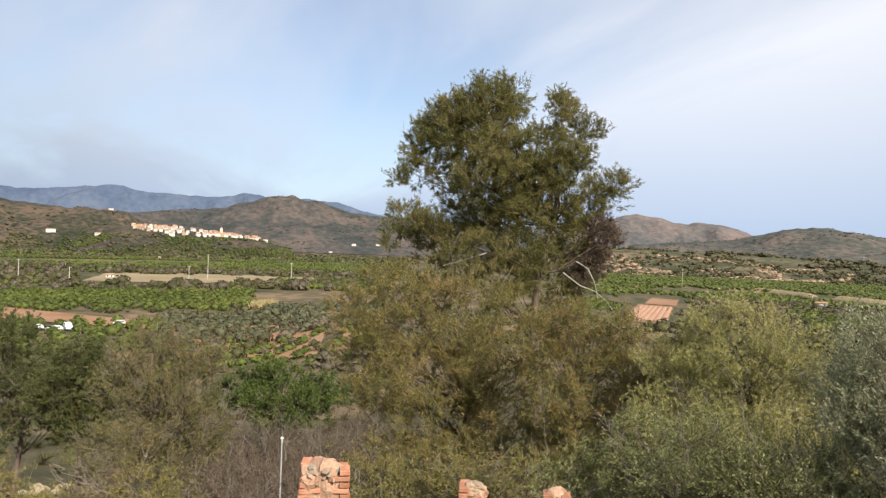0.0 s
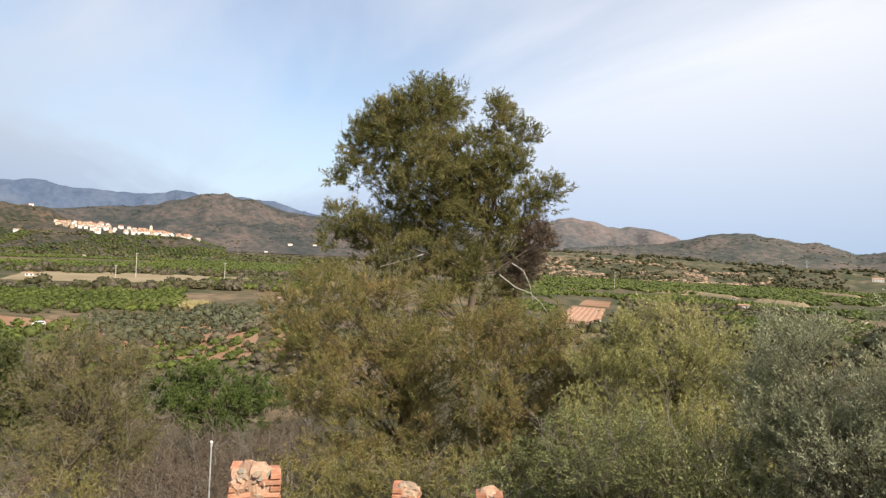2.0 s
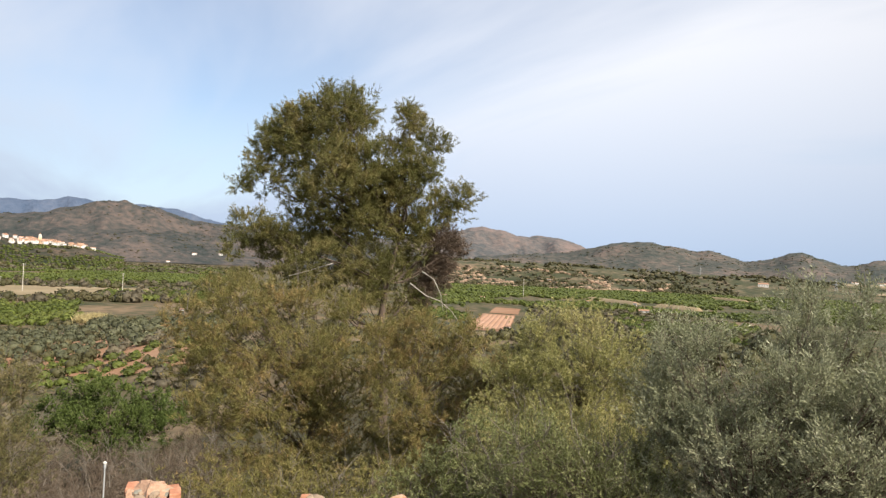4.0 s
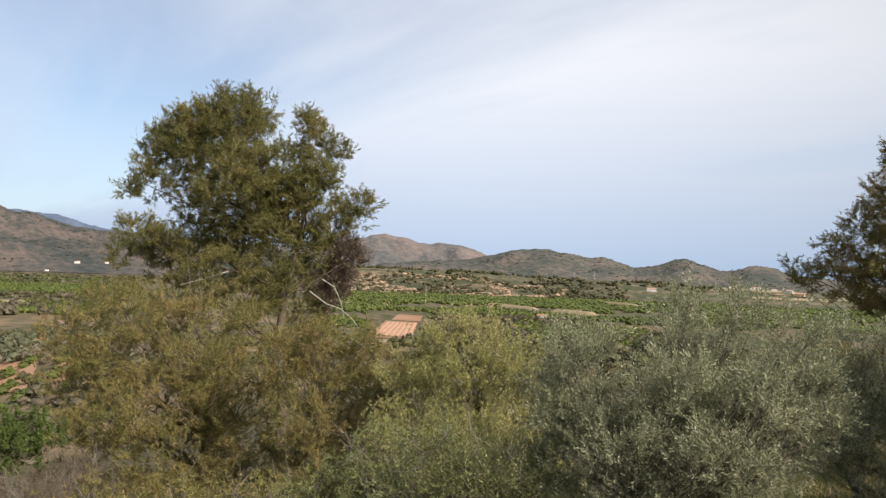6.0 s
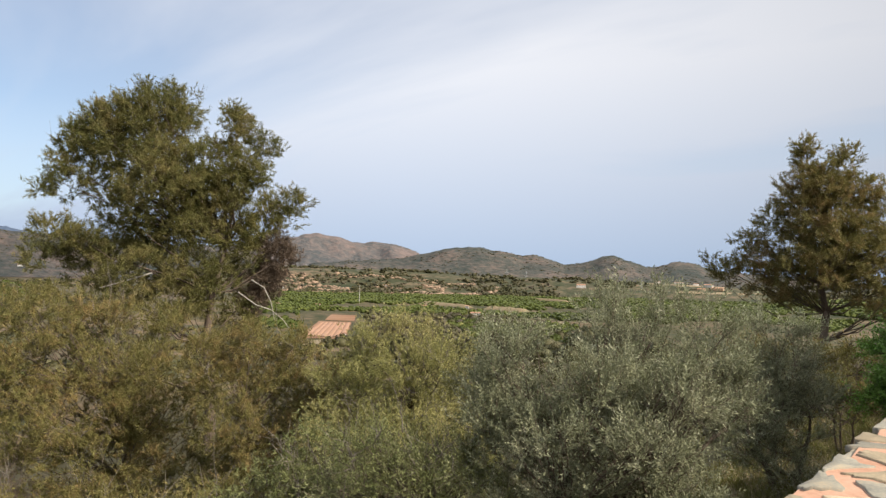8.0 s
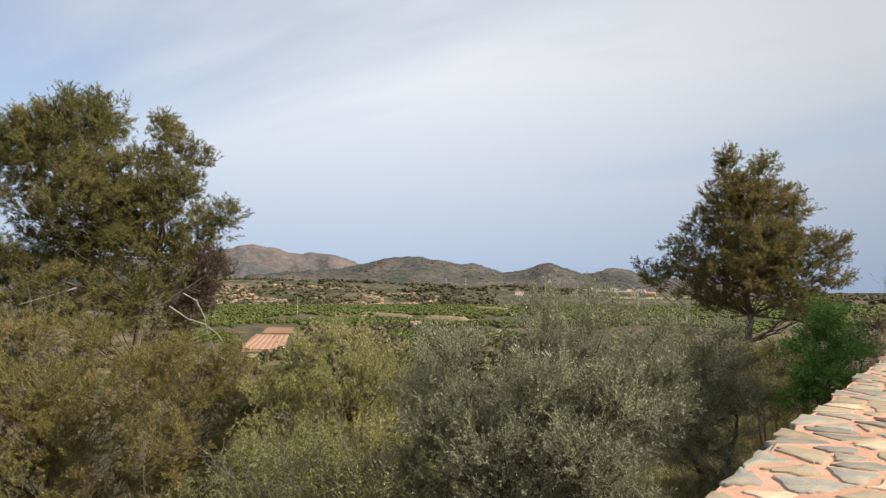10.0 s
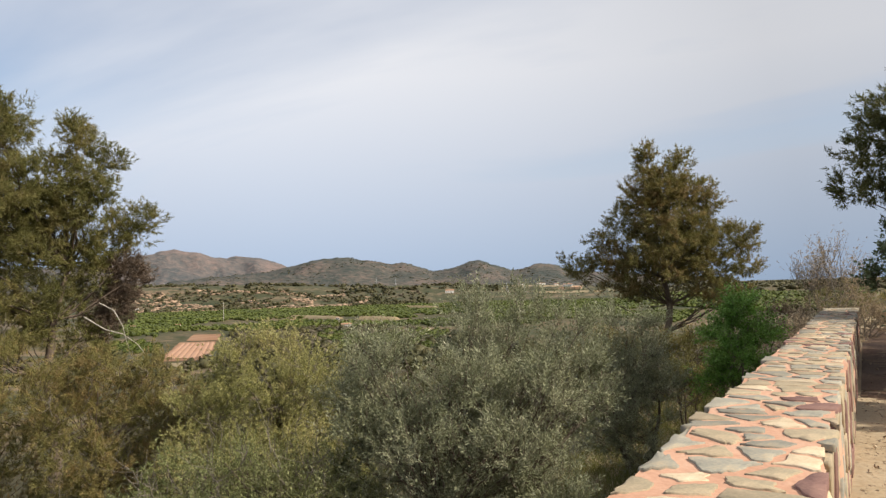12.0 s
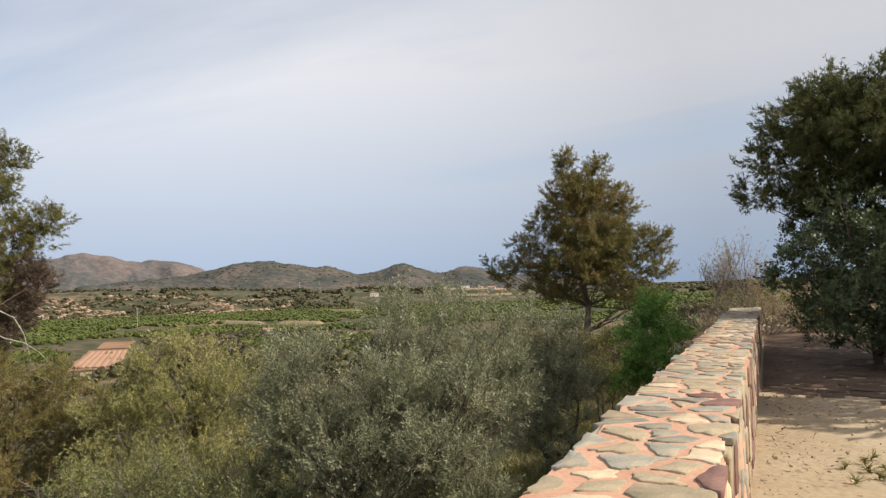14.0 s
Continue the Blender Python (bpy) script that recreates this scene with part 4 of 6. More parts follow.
# trees on the terrace
# this pine's far right lobes lie out of view, added for ground shade
tree("pine_tree", (2.1, 16.2, 0), 6.2, [(x - 1.12, y - 0.4, z, a, b, c) for x, y, z, a, b, c in ((0.6, 0.2, 2.6, 1.3, 1.2, 0.8), (0.9, 0.3, 4.2, 1.8, 1.6, 1.2), (0.5, 0.3, 3.4, 1.4, 1.4, 0.9), (3.6, 0, 4.2, 1.6, 1.6, 1.2), (4.8, 0.5, 3.8, 1.6, 1.8, 1.2), (4.2, -0.6, 2.6, 1.5, 1.5, 0.9), (0.4, 0.4, 4.5, 1.5, 1.6, 0.9), (-0.6, 0.2, 4.1, 0.8, 1.0, 0.6), (1.4, 0.2, 4.3, 1.7, 1.5, 1.0), (0.5, 0.5, 4.9, 1.0, 1.1, 0.6), (1.6, 0.4, 5.2, 1.2, 1.1, 0.6), (2.7, 0, 4.8, 1.4, 1.4, 0.9), (-0.9, 0.3, 3.3, 0.8, 0.7, 0.35), (0.2, 0.2, 3.2, 1.0, 1.0, 0.5), (-0.3, 0.4, 4.95, 0.8, 0.9, 0.6), (0.3, 0.4, 5.35, 0.8, 0.9, 0.55), (1.2, 0.4, 5.5, 1.0, 1.0, 0.5))],
     "dense dark pine on the terrace behind a carob", leaf_mat_=M_PINE_DARK, clumps=1300, clump=0.26, k=6, m=3, shoot=0.2, tuft=0.115, width=0.017, count=10, trunk_r=0.16, limbs=110, up=0.5)
tree("carob_tree", (1.85, 14.4, 0), 3.9, [(x - 0.95, y, z - 0.08, a, b, c) for x, y, z, a, b, c in ((0.5, -1.3, 0.95, 0.8, 0.6, 0.6), (1.6, -1.4, 0.75, 0.9, 0.6, 0.6), (1.0, -0.9, 1.0, 1.1, 0.9, 0.6), (2.4, -0.7, 0.9, 1.2, 1.0, 0.6), (3.2, 0.2, 2.0, 1.2, 1.2, 1.3), (3.4, -0.6, 1.2, 1.2, 1.2, 0.9), (0.1, 0, 2.2, 0.95, 1.1, 0.9), (0.3, 0, 1.5, 1.1, 1.2, 0.8), (1.1, 0.2, 2.2, 1.1, 1.1, 1.0), (1.2, 0, 1.2, 1.2, 1.2, 0.9), (0.6, 0, 2.9, 0.8, 0.9, 0.5), (2.2, 0.2, 1.9, 1.1, 1.1, 1.2), (-0.45, 0.2, 1.7, 0.6, 0.7, 0.7), (0.3, -0.2, 0.9, 0.8, 0.8, 0.5), (-0.1, -0.4, 1.4, 0.7, 0.7, 0.8), (0.6, -0.8, 1.6, 1.0, 0.8, 1.0), (1.8, -0.9, 1.6, 1.0, 0.8, 1.1), (2.8, -0.8, 1.6, 1.0, 0.8, 1.1), (1.2, -1.3, 0.75, 0.9, 0.5, 0.5), (2.2, -1.3, 0.7, 0.9, 0.5, 0.5))],
     "dark glossy carob with foliage hanging near the ground", leaf="leaf", leaf_mat_=M_CAROB, clumps=760, clump=0.2, k=8, shoot=0.2, tuft=0.065, width=0.046, count=9, trunk_r=0.07, limbs=80, stems=2, up=0.15, twig=0.004)
# two pines outside the view, added only for the shade they cast
tree("pine_tree", (5.8, 11.6, 0), 5.6, [(0, 0, 4.0, 2.0, 2.2, 1.0), (-0.8, -1.0, 3.4, 1.5, 1.5, 0.8), (0.8, 0.8, 3.2, 1.6, 1.6, 0.9), (-0.6, 1.4, 3.6, 1.6, 1.5, 0.9)],
     "unseen pine added out of view to shade the sandy ground", leaf_mat_=M_PINE_DARK, clumps=260, clump=0.42, k=4, m=4, shoot=0.4, tuft=0.18, width=0.075, count=7, trunk_r=0.15, limbs=40, up=0.5)
tree("pine_tree", (4.9, 15.2, 0), 5.4, [(0, 0, 3.6, 2.0, 2.2, 1.0), (-0.6, -1.4, 2.8, 1.5, 1.5, 0.8), (0.4, 1.4, 3.0, 1.6, 1.6, 0.9), (-0.8, 0.4, 2.2, 1.2, 1.6, 0.6), (-0.4, 3.0, 3.0, 1.7, 1.6, 0.9), (0.2, 4.6, 3.2, 1.8, 1.6, 1.0), (-1.6, 1.6, 2.4, 1.0, 1.4, 0.6)],
     "unseen broad pine added out of view to shade the far terrace", leaf_mat_=M_PINE_DARK, clumps=320, clump=0.46, k=4, m=4, shoot=0.4, tuft=0.18, width=0.075, count=7, trunk_r=0.15, limbs=30, up=0.5)
# the thicket below, towards the village
for az, d, rows, lab in (
        (100.5, 22, ((101.8, -7.0, 2.6, 1.8, 0), (99.6, -9.2, 2.2, 1.8, 0), (102.5, -10.5, 3.4, 2.4, 0), (99.0, -12.4, 2.4, 2.0, 0.3), (103, -14, 3, 2, 0)), "dark pine with a heavy rounded crown"),
        (96.5, 20, ((96.8, -9.4, 2.0, 1.5, 0), (95.4, -11.2, 1.8, 1.7, 0), (98.2, -11.4, 1.6, 1.6, 0), (96.8, -13.4, 2.2, 1.6, 0)), "dark pine above a pale rocky bank")):
    planted("pine_tree", az, d, rows, lab, leaf_mat_=M_PINE_DARK, clumps=260, clump=0.32, k=6, m=3, shoot=0.28, tuft=0.12, width=0.018, count=11, trunk_r=0.14, limbs=80, bare=20)
planted("pine_tree", 91.2, 15.5, ((90.0, -8.2, 1.0, 1.3, 0), (92.4, -8.2, 1.0, 1.3, 0), (94.4, -9.6, 1.0, 1.3, 0), (87.6, -9.6, 1.0, 1.2, 0), (91.5, -10.0, 2.4, 1.8, 0), (88.6, -11.2, 2.0, 1.8, 0.3), (94.0, -12.2, 2.0, 2.0, 0), (91.0, -13.0, 3.2, 2.2, -0.3), (88.0, -14.5, 2.6, 2.2, 0), (93.5, -16.0, 3.2, 2.4, -0.4), (89.5, -17.5, 4, 2.2, -0.4)),
        "sparse young pine with bare pale shoots", leaf_mat_=M_SPARSE, clumps=330, clump=0.22, k=6, m=5, shoot=0.38, tuft=0.09, width=0.010, count=8, trunk_r=0.09, limbs=120, bare=130, up=1.0)
planted("pine_tree", 99.0, 14, ((99.5, -20.5, 3.0, 1.6, 0), (95.8, -20.5, 3.2, 1.6, 0), (103, -17.5, 2.6, 2.0, 0)),
        "scrubby olive-brown pine at the foot of the slope", leaf_mat_=M_PINE_BROWN, clumps=140, clump=0.26, k=8, m=4, shoot=0.32, tuft=0.10, width=0.012, count=8, trunk_r=0.07, limbs=60, bare=50)
planted("stone_pine", 81.8, 46, ((85.2, -11.6, 2.2, 1.2, 0), (82.3, -10.9, 2.6, 1.4, 0), (79.2, -11.4, 2.2, 1.3, 0), (77.6, -12.6, 1.6, 1.2, 0), (83.8, -12.6, 2.2, 1.2, -1.4), (80.2, -12.8, 2.4, 1.2, -1.4), (81.5, -14.0, 3.6, 1.2, -1.2), (86.4, -12.9, 1.6, 1.0, 0)),
        "dense rounded bright green stone pine", leaf_mat_=M_STONEPINE, clumps=260, clump=0.42, k=9, m=3, shoot=0.45, tuft=0.2, width=0.05, count=8, trunk_r=0.25, limbs=60, up=1.3, flat=0.6)
for az, d, el, hw in ((86.4, 18, -15.4, 2.2), (84.0, 17, -16.4, 2.4), (80.8, 17, -16.4, 2.2), (86.9, 16, -18.0, 2.2), (82.2, 14, -18.8, 2.2), (75.2, 16, -15.4, 2.0), (78.2, 15, -17.0, 1.8)):
    planted("shrub", az, d, ((az, el, hw, 1.6, 0), (az + 1.4, el - 1.6, hw, 1.6, 0), (az - 1.4, el - 1.6, hw, 1.6, 0.2)), "leafless grey-brown shrub in the thicket", category="shrub", group="bare thicket",
            leaf_mat_=M_BARE, clumps=80, clump=0.28, k=5, m=4, shoot=0.42, tuft=0.12, width=0.008, count=6, trunk_r=0.04, limbs=70, stems=4, up=0.9, bare=26, bark=M_GREYWOOD)


for az, d, el, mt in ((102.5, 12.5, -18.5, 1), (95, 13, -19.0, 0), (92, 12, -19.0, 1), (87.5, 12.5, -19.2, 0), (83, 11.5, -20.0, 0), (74.2, 12.5, -17.6, 1), (71, 12.0, -19.2, 1), (67.5, 12.2, -18.6, 1),
                      (62.5, 11.5, -18.2, 1), (56.5, 11.5, -17.0, 2), (52.5, 11.5, -14.5, 2), (50.5, 11.0, -18.2, 2), (46, 10.5, -20, 2)):
    planted("shrub", az, d, ((az, el, 3.0, 1.8, 0), (az + 2.0, el - 1.8, 3.0, 1.8, 0), (az - 2.0, el - 1.8, 3.0, 1.8, 0.2), (az, el - 4, 4, 2, 0)), ("leafless grey-brown bush on the slope", "brown-green bush below the pines", "grey-green leafy bush below the pines")[mt], category="shrub", group="slope bushes",
            leaf_mat_=(M_BARE, M_PINE_BROWN, M_BUSH)[mt], clumps=84, clump=0.22, k=6, m=3, shoot=0.28, tuft=0.09, width=0.015, count=6, trunk_r=0.04, limbs=50, stems=4, up=0.9, bare=16, bark=M_GREYWOOD)


def broken_branch():
    x, y, z = polar(60.3, 22.6)
    ob = root("broken_branch", pose(x, y, z), "bleached dead branch hanging under the pine", "branch")
    right, away = view_axes(60.3)

    def at(az, el):
        d = 22.6
        return np.array((-math.sin(radians(az)) * d - x, math.cos(radians(az)) * d - y, EYE_Z + math.tan(radians(el)) * d - z))
    tw = []
    for chain in (((59.6, -1.4), (58.2, -2.4), (57.0, -2.8), (56.0, -3.6), (55.3, -4.6)), ((58.6, -0.4), (57.6, -1.0), (57.0, -2.2), (56.7, -3.6)), 
                  ((66.0, 0.0), (68.0, -0.7), (69.6, -1.2))):
        p = np.array([at(*c) for c in chain])
        tw.append(tube(p, np.linspace(0.021, 0.007, len(p)), 6))
    for bv, bf in tw:
        put("bough", mesh_from("bough", bv, quads=bf, smooth=True), M_BLEACHED, ob)


broken_branch()


for x, y, h, m in ((-0.1, 21.0, 0.9, 0), (1.2, 22.0, 0.7, 1), (2.6, 23.5, 1.0, 0), (0.6, 24.5, 1.3, 1), (3.8, 21.5, 0.8, 1), (-1.2, 20.0, 1.2, 0), (5.0, 24, 1.2, 0), (2.0, 27, 1.6, 0), (-0.4, 28, 1.5, 1)):
    tree("shrub", (x, y, 0 if x > -0.5 else -0.7), h, [(0, 0, h * 0.5, h * 0.7, h * 0.6, h * 0.45), (h * 0.6, 0.1, h * 0.35, h * 0.5, h * 0.5, h * 0.35), (-h * 0.6, 0, h * 0.35, h * 0.5, h * 0.5, h * 0.35)],
         ("dry brown scrub past the end of the wall", "grey-green scrub at the terrace edge")[m], category="shrub", group="terrace edge scrub", leaf_mat_=(M_DRY, M_PINE_BROWN)[m], clumps=40, clump=0.18, k=7, m=4, shoot=0.3, tuft=0.10, width=0.014, count=6, trunk_r=0.03, limbs=20, stems=3, up=0.9, bark=M_GREYWOOD)


def rock(az, el, d, size, seed):
    x, y, z = polar(az, d)
    bm = bmesh.new()
    bmesh.ops.create_icosphere(bm, subdivisions=3, radius=1.0)
    for vert in bm.verts:
        k = noise.fractal(vert.co * 1.3 + Vector((seed, 0, 0)), 0.8, 2.1, 4)
        vert.co *= 1 + 0.35 * k
        vert.co.z = max(vert.co.z, -0.5)
    h = EYE_Z + math.tan(radians(el)) * d - z
    ob = root("boulder", pose(x, y, z, 0, 0, seed * 50), "pale limestone boulder on the wooded bank", "boulder", "bank boulders")
    r = part("rock", bm, M_SLAB_BEIGE, ob)
    r.matrix_basis = Matrix.Translation((0, 0, size * 0.3)) @ Matrix.Diagonal((size * 1.6, size, size * 0.9, 1))


for k, (az, el, d, size) in enumerate(((99.2, -16.4, 36, 0.32), (97.4, -16.9, 35, 0.4), (95.9, -17.2, 34, 0.3), (101.3, -16.0, 37, 0.34), (98.4, -17.8, 32, 0.3), (100.3, -16.6, 35, 0.26))):
    rock(az, el, d, size, k + 1.0)


def undergrowth():
    """Low scrub and grass that covers the slope."""
    n = 3000
    az, d = rng.uniform(0, 108, n), 3.0 * (75 / 3.0) ** rng.uniform(0, 1, n)
    x, y = -np.sin(np.radians(az)) * d, np.cos(np.radians(az)) * d
    ok = (x < -4.2) | (d > 26) & (x < -1.1)
    x, y, d = x[ok], y[ok], d[ok]
    z = land_z(x, y)
    tv, tf = needle_tuft(22, 0.5, 0.016, 0.7)
    v, f = scatter(tv, tf, np.stack([x, y, z + 0.1], -1), turns(len(x), 3.0), rng.uniform(0.5, 1.4, len(x)) * (0.6 + d * 0.02))
    put("grass", mesh_from("grass", v, f), M_GRASS, label="dry and green grass tussocks on the slope", category="grass", kind="stuff")
    # strip of dark tufts, added to darken the wall's shadow on the slope
    n = 3000
    x, y = -0.95 - rng.uniform(0, 1, n) ** 1.5 * 2.6, rng.uniform(2.5, 19, n)
    tv, tf = needle_tuft(14, 0.22, 0.02, 0.9)
    v, f = scatter(tv, tf, np.stack([x, y, land_z(x, y) + 0.05], -1), turns(n, 2.6), rng.uniform(0.5, 1.3, n))
    put("weeds", mesh_from("weeds", v, f), M_SCRUB, label="dark green weeds added to deepen the shadow at the wall's foot", category="weeds", kind="stuff")
    for n, material, label in ((1500, M_GRASS, "green grass beyond the wall's foot"), (420, M_STRAW, "tufts of tall straw-coloured grass on the slope")):
        x, y = rng.uniform(-7.2, -4.0, n), rng.uniform(6, 26, n)
        tv, tf = needle_tuft(16, 0.42, 0.012, 0.45)
        v, f = scatter(tv, tf, np.stack([x, y, land_z(x, y) + 0.08], -1), turns(n, 4.0), rng.uniform(0.5, 1.3, n))
        put("grass", mesh_from("grass", v, f), material, label=label, category="grass", kind="stuff")
    n = 500
    az, d = rng.uniform(2, 106, n), 10 * (110 / 10) ** rng.uniform(0, 1, n)
    x, y = -np.sin(np.radians(az)) * d, np.cos(np.radians(az)) * d
    keep = (x < -4.0) & ((d > 24) | (az > 36))
    x, y, d = x[keep], y[keep], d[keep]
    tv, tf = needle_tuft(110, 0.62, 0.035, 1.3)
    v, f = scatter(tv, tf, np.stack([x, y, land_z(x, y) + 0.25], -1), turns(len(x), 2.5), rng.uniform(0.7, 1.6, len(x)) * (0.7 + d * 0.008))
    put("scrub", mesh_from("scrub", v, f), M_SCRUB, label="low dark scrub covering the hillside", category="scrub", kind="stuff")


undergrowth()


# ---- the valley ----
def draped(name, corners, material, label, category, lift=0.25, n=10, m=6, kind="structure"):
    """A strip of land between four (azimuth, elevation) corners: near left, near right, far right, far left."""
    P = [np.array(land(*c)) for c in corners]
    v = []
    for j in range(m + 1):
        for i in range(n + 1):
            a, b = i / n, j / m
            p = (P[0] * (1 - a) + P[1] * a) * (1 - b) + (P[3] * (1 - a) + P[2] * a) * b
            wob = 0.012 * np.linalg.norm(P[0] - P[2])
            p = p + np.array((noise.noise((a * 7, b * 5, P[0][0])), noise.noise((a * 7, b * 5, P[0][1])), 0)) * wob * (1 if 0 < i < n or 0 < j < m else 0.6)
            v.append((p[0], p[1], p[2] + lift if np.hypot(p[0], p[1]) > 1200 else float(land_z(p[0], p[1])) + lift))
    q = [(j * (n + 1) + i, j * (n + 1) + i + 1, (j + 1) * (n + 1) + i + 1, (j + 1) * (n + 1) + i) for j in range(m) for i in range(n)]
    return put(name, mesh_from(name, v, quads=q), material, label=label, category=category, kind=kind)


def track(name, line, width, label, material=None, lift=0.35):
    """A lane that follows (azimuth, elevation) points."""
    pts = np.array([land(*c) for c in line])
    k = np.linspace(0, len(pts) - 1, len(pts) * 8)
    p = np.stack([np.interp(k, np.arange(len(pts)), pts[:, i]) for i in range(3)], -1)
    d = np.gradient(p[:, :2], axis=0)
    d /= np.linalg.norm(d, axis=1)[:, None] + 1e-9
    side = np.stack([-d[:, 1], d[:, 0]], -1) * width / 2
    v = []
    for s in (-1, 1):
        xy = p[:, :2] + side * s
        v.append(np.stack([xy[:, 0], xy[:, 1], land_z(xy[:, 0], xy[:, 1]) + lift], -1))
    n = len(p)
    q = [(i, i + 1, n + i + 1, n + i) for i in range(n - 1)]
    put(name, mesh_from(name, np.concatenate(v), quads=q), material or M_FIELD_PALE, label=label, category="track", kind="structure")


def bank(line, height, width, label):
    """An earth bank between two terraces of the orchard, with sloped faces; placed and raised to fit the camera's view.
    """
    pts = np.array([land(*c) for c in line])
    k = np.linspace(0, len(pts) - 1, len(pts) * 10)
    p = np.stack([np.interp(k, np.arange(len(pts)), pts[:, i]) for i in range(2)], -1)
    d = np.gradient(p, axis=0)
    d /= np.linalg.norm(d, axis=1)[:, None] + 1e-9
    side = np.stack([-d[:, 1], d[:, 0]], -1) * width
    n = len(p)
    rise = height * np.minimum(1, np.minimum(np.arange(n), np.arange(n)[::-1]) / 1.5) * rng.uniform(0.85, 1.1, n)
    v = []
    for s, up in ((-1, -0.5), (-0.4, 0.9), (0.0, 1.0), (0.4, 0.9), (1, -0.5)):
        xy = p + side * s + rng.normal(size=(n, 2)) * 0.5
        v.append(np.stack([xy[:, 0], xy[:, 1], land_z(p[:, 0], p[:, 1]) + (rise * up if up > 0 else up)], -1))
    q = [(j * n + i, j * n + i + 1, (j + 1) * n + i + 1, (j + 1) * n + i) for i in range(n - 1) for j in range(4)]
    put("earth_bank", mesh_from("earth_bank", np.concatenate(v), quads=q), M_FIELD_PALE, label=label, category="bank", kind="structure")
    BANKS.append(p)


BANKS = []
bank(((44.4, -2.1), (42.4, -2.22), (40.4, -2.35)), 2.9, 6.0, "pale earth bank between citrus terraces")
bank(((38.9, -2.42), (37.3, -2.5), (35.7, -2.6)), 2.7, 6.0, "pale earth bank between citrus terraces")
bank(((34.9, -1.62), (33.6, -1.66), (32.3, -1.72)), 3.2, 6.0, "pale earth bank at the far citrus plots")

ICO = bmesh.new()
bmesh.ops.create_icosphere(ICO, subdivisions=1, radius=1.0)
ICO_V, ICO_F = np.array([w.co[:] for w in ICO.verts]), np.array([[w.index for w in f.verts] for f in ICO.faces])
ICO.free()


def shaggy(n, seed):
    """A rounded bush of many short leaf sprays round a dark heart, of radius 1."""
    r = np.random.default_rng(seed)
    d = r.normal(size=(n, 3))
    d /= np.linalg.norm(d, axis=1)[:, None]
    d[:, 2] = np.abs(d[:, 2]) * 1.1 - 0.35
    c = d * r.uniform(0.72, 1.02, (n, 1))
    a = np.cross(d, r.normal(size=(n, 3)))
    a /= np.linalg.norm(a, axis=1)[:, None]
    b = d * 0.5 + np.cross(d, a) * 0.7
    s = r.uniform(0.5, 1.1, (n, 1)) * (1.9 / math.sqrt(n) + 0.03)
    v = np.stack([c - a * s, c + a * s, c + b * s * 1.5], 1).reshape(-1, 3)
    f = np.arange(3 * n).reshape(-1, 3)
    return np.concatenate([v, ICO_V * np.array((0.78, 0.78, 0.7))]), np.concatenate([f, ICO_F + 3 * n])


BUSH_NEAR, BUSH_FAR = shaggy(42, 1), shaggy(6, 2)


def orchard(name, az0, az1, d0, d1, row, step, radius, tall, material, label, turn=0.4, gaps=0.04, near=False, jitter=0.12, patches=None, leave=None, below=None):
    """Rows of trees between two azimuths and two distances."""
    c, s = math.cos(turn), math.sin(turn)
    R = d1 * 1.02
    u, w = np.meshgrid(np.arange(-R, R, row), np.arange(-R, R, step), indexing="ij")
    u, w = u.ravel(), w.ravel()
    x, y = u * c - w * s, u * s + w * c
    d, az = np.hypot(x, y), np.degrees(np.arctan2(-x, y))
    wob = 0.6 * np.sin(d * 0.021 + az * 0.9)
    edge = 1 + 0.03 * np.sin(az * 1.7) + 0.02 * np.sin(az * 4.1 + 1)
    ok = (az > az0 + wob) & (az < az1 + wob) & (d > d0 * edge) & (d < d1 * edge) & (rng.uniform(size=len(d)) > gaps)
    if patches:
        ok &= np.sin(u * patches * 1.6 + 2 + np.sin(w * patches * 0.3)) * np.sin(w * patches * 0.5 + 1) > -0.3
    if leave:
        ok &= ~((az > leave[0]) & (az < leave[1]) & (d > leave[2]) & (d < leave[3]))
    # trees before a bank are left out, so that it shows from the eye
    for line in BANKS:
        near_bank = np.min(np.hypot(x[:, None] - line[None, ::2, 0], y[:, None] - line[None, ::2, 1]), axis=1) < 40
        ok &= ~(near_bank & (d < np.hypot(line[:, 0], line[:, 1]).mean() + 9))
    x, y = x[ok], y[ok]
    x, y = x + rng.normal(size=len(x)) * step * jitter, y + rng.normal(size=len(x)) * step * jitter
    ground = relief_z(x, y) if d1 > 1100 else land_z(x, y)
    if below is not None:
        low = np.degrees(np.arctan2(ground - EYE_Z, np.hypot(x, y))) < below
        x, y, ground = x[low], y[low], ground[low]
    size = radius * rng.uniform(0.72, 1.2, len(x))
    spin = rng.uniform(0, 6.28, len(x))
    rot = np.zeros((len(x), 3, 3))
    rot[:, 0, 0], rot[:, 0, 1], rot[:, 1, 0], rot[:, 1, 1], rot[:, 2, 2] = np.cos(spin), -np.sin(spin), np.sin(spin), np.cos(spin), tall
    tv, tf = BUSH_NEAR if near else BUSH_FAR
    v, f = scatter(tv, tf, np.stack([x, y, ground + size * tall * 0.5], -1), rot, size)
    put(name, mesh_from(name, v, f), material, label=label, category="orchard", kind="stuff")


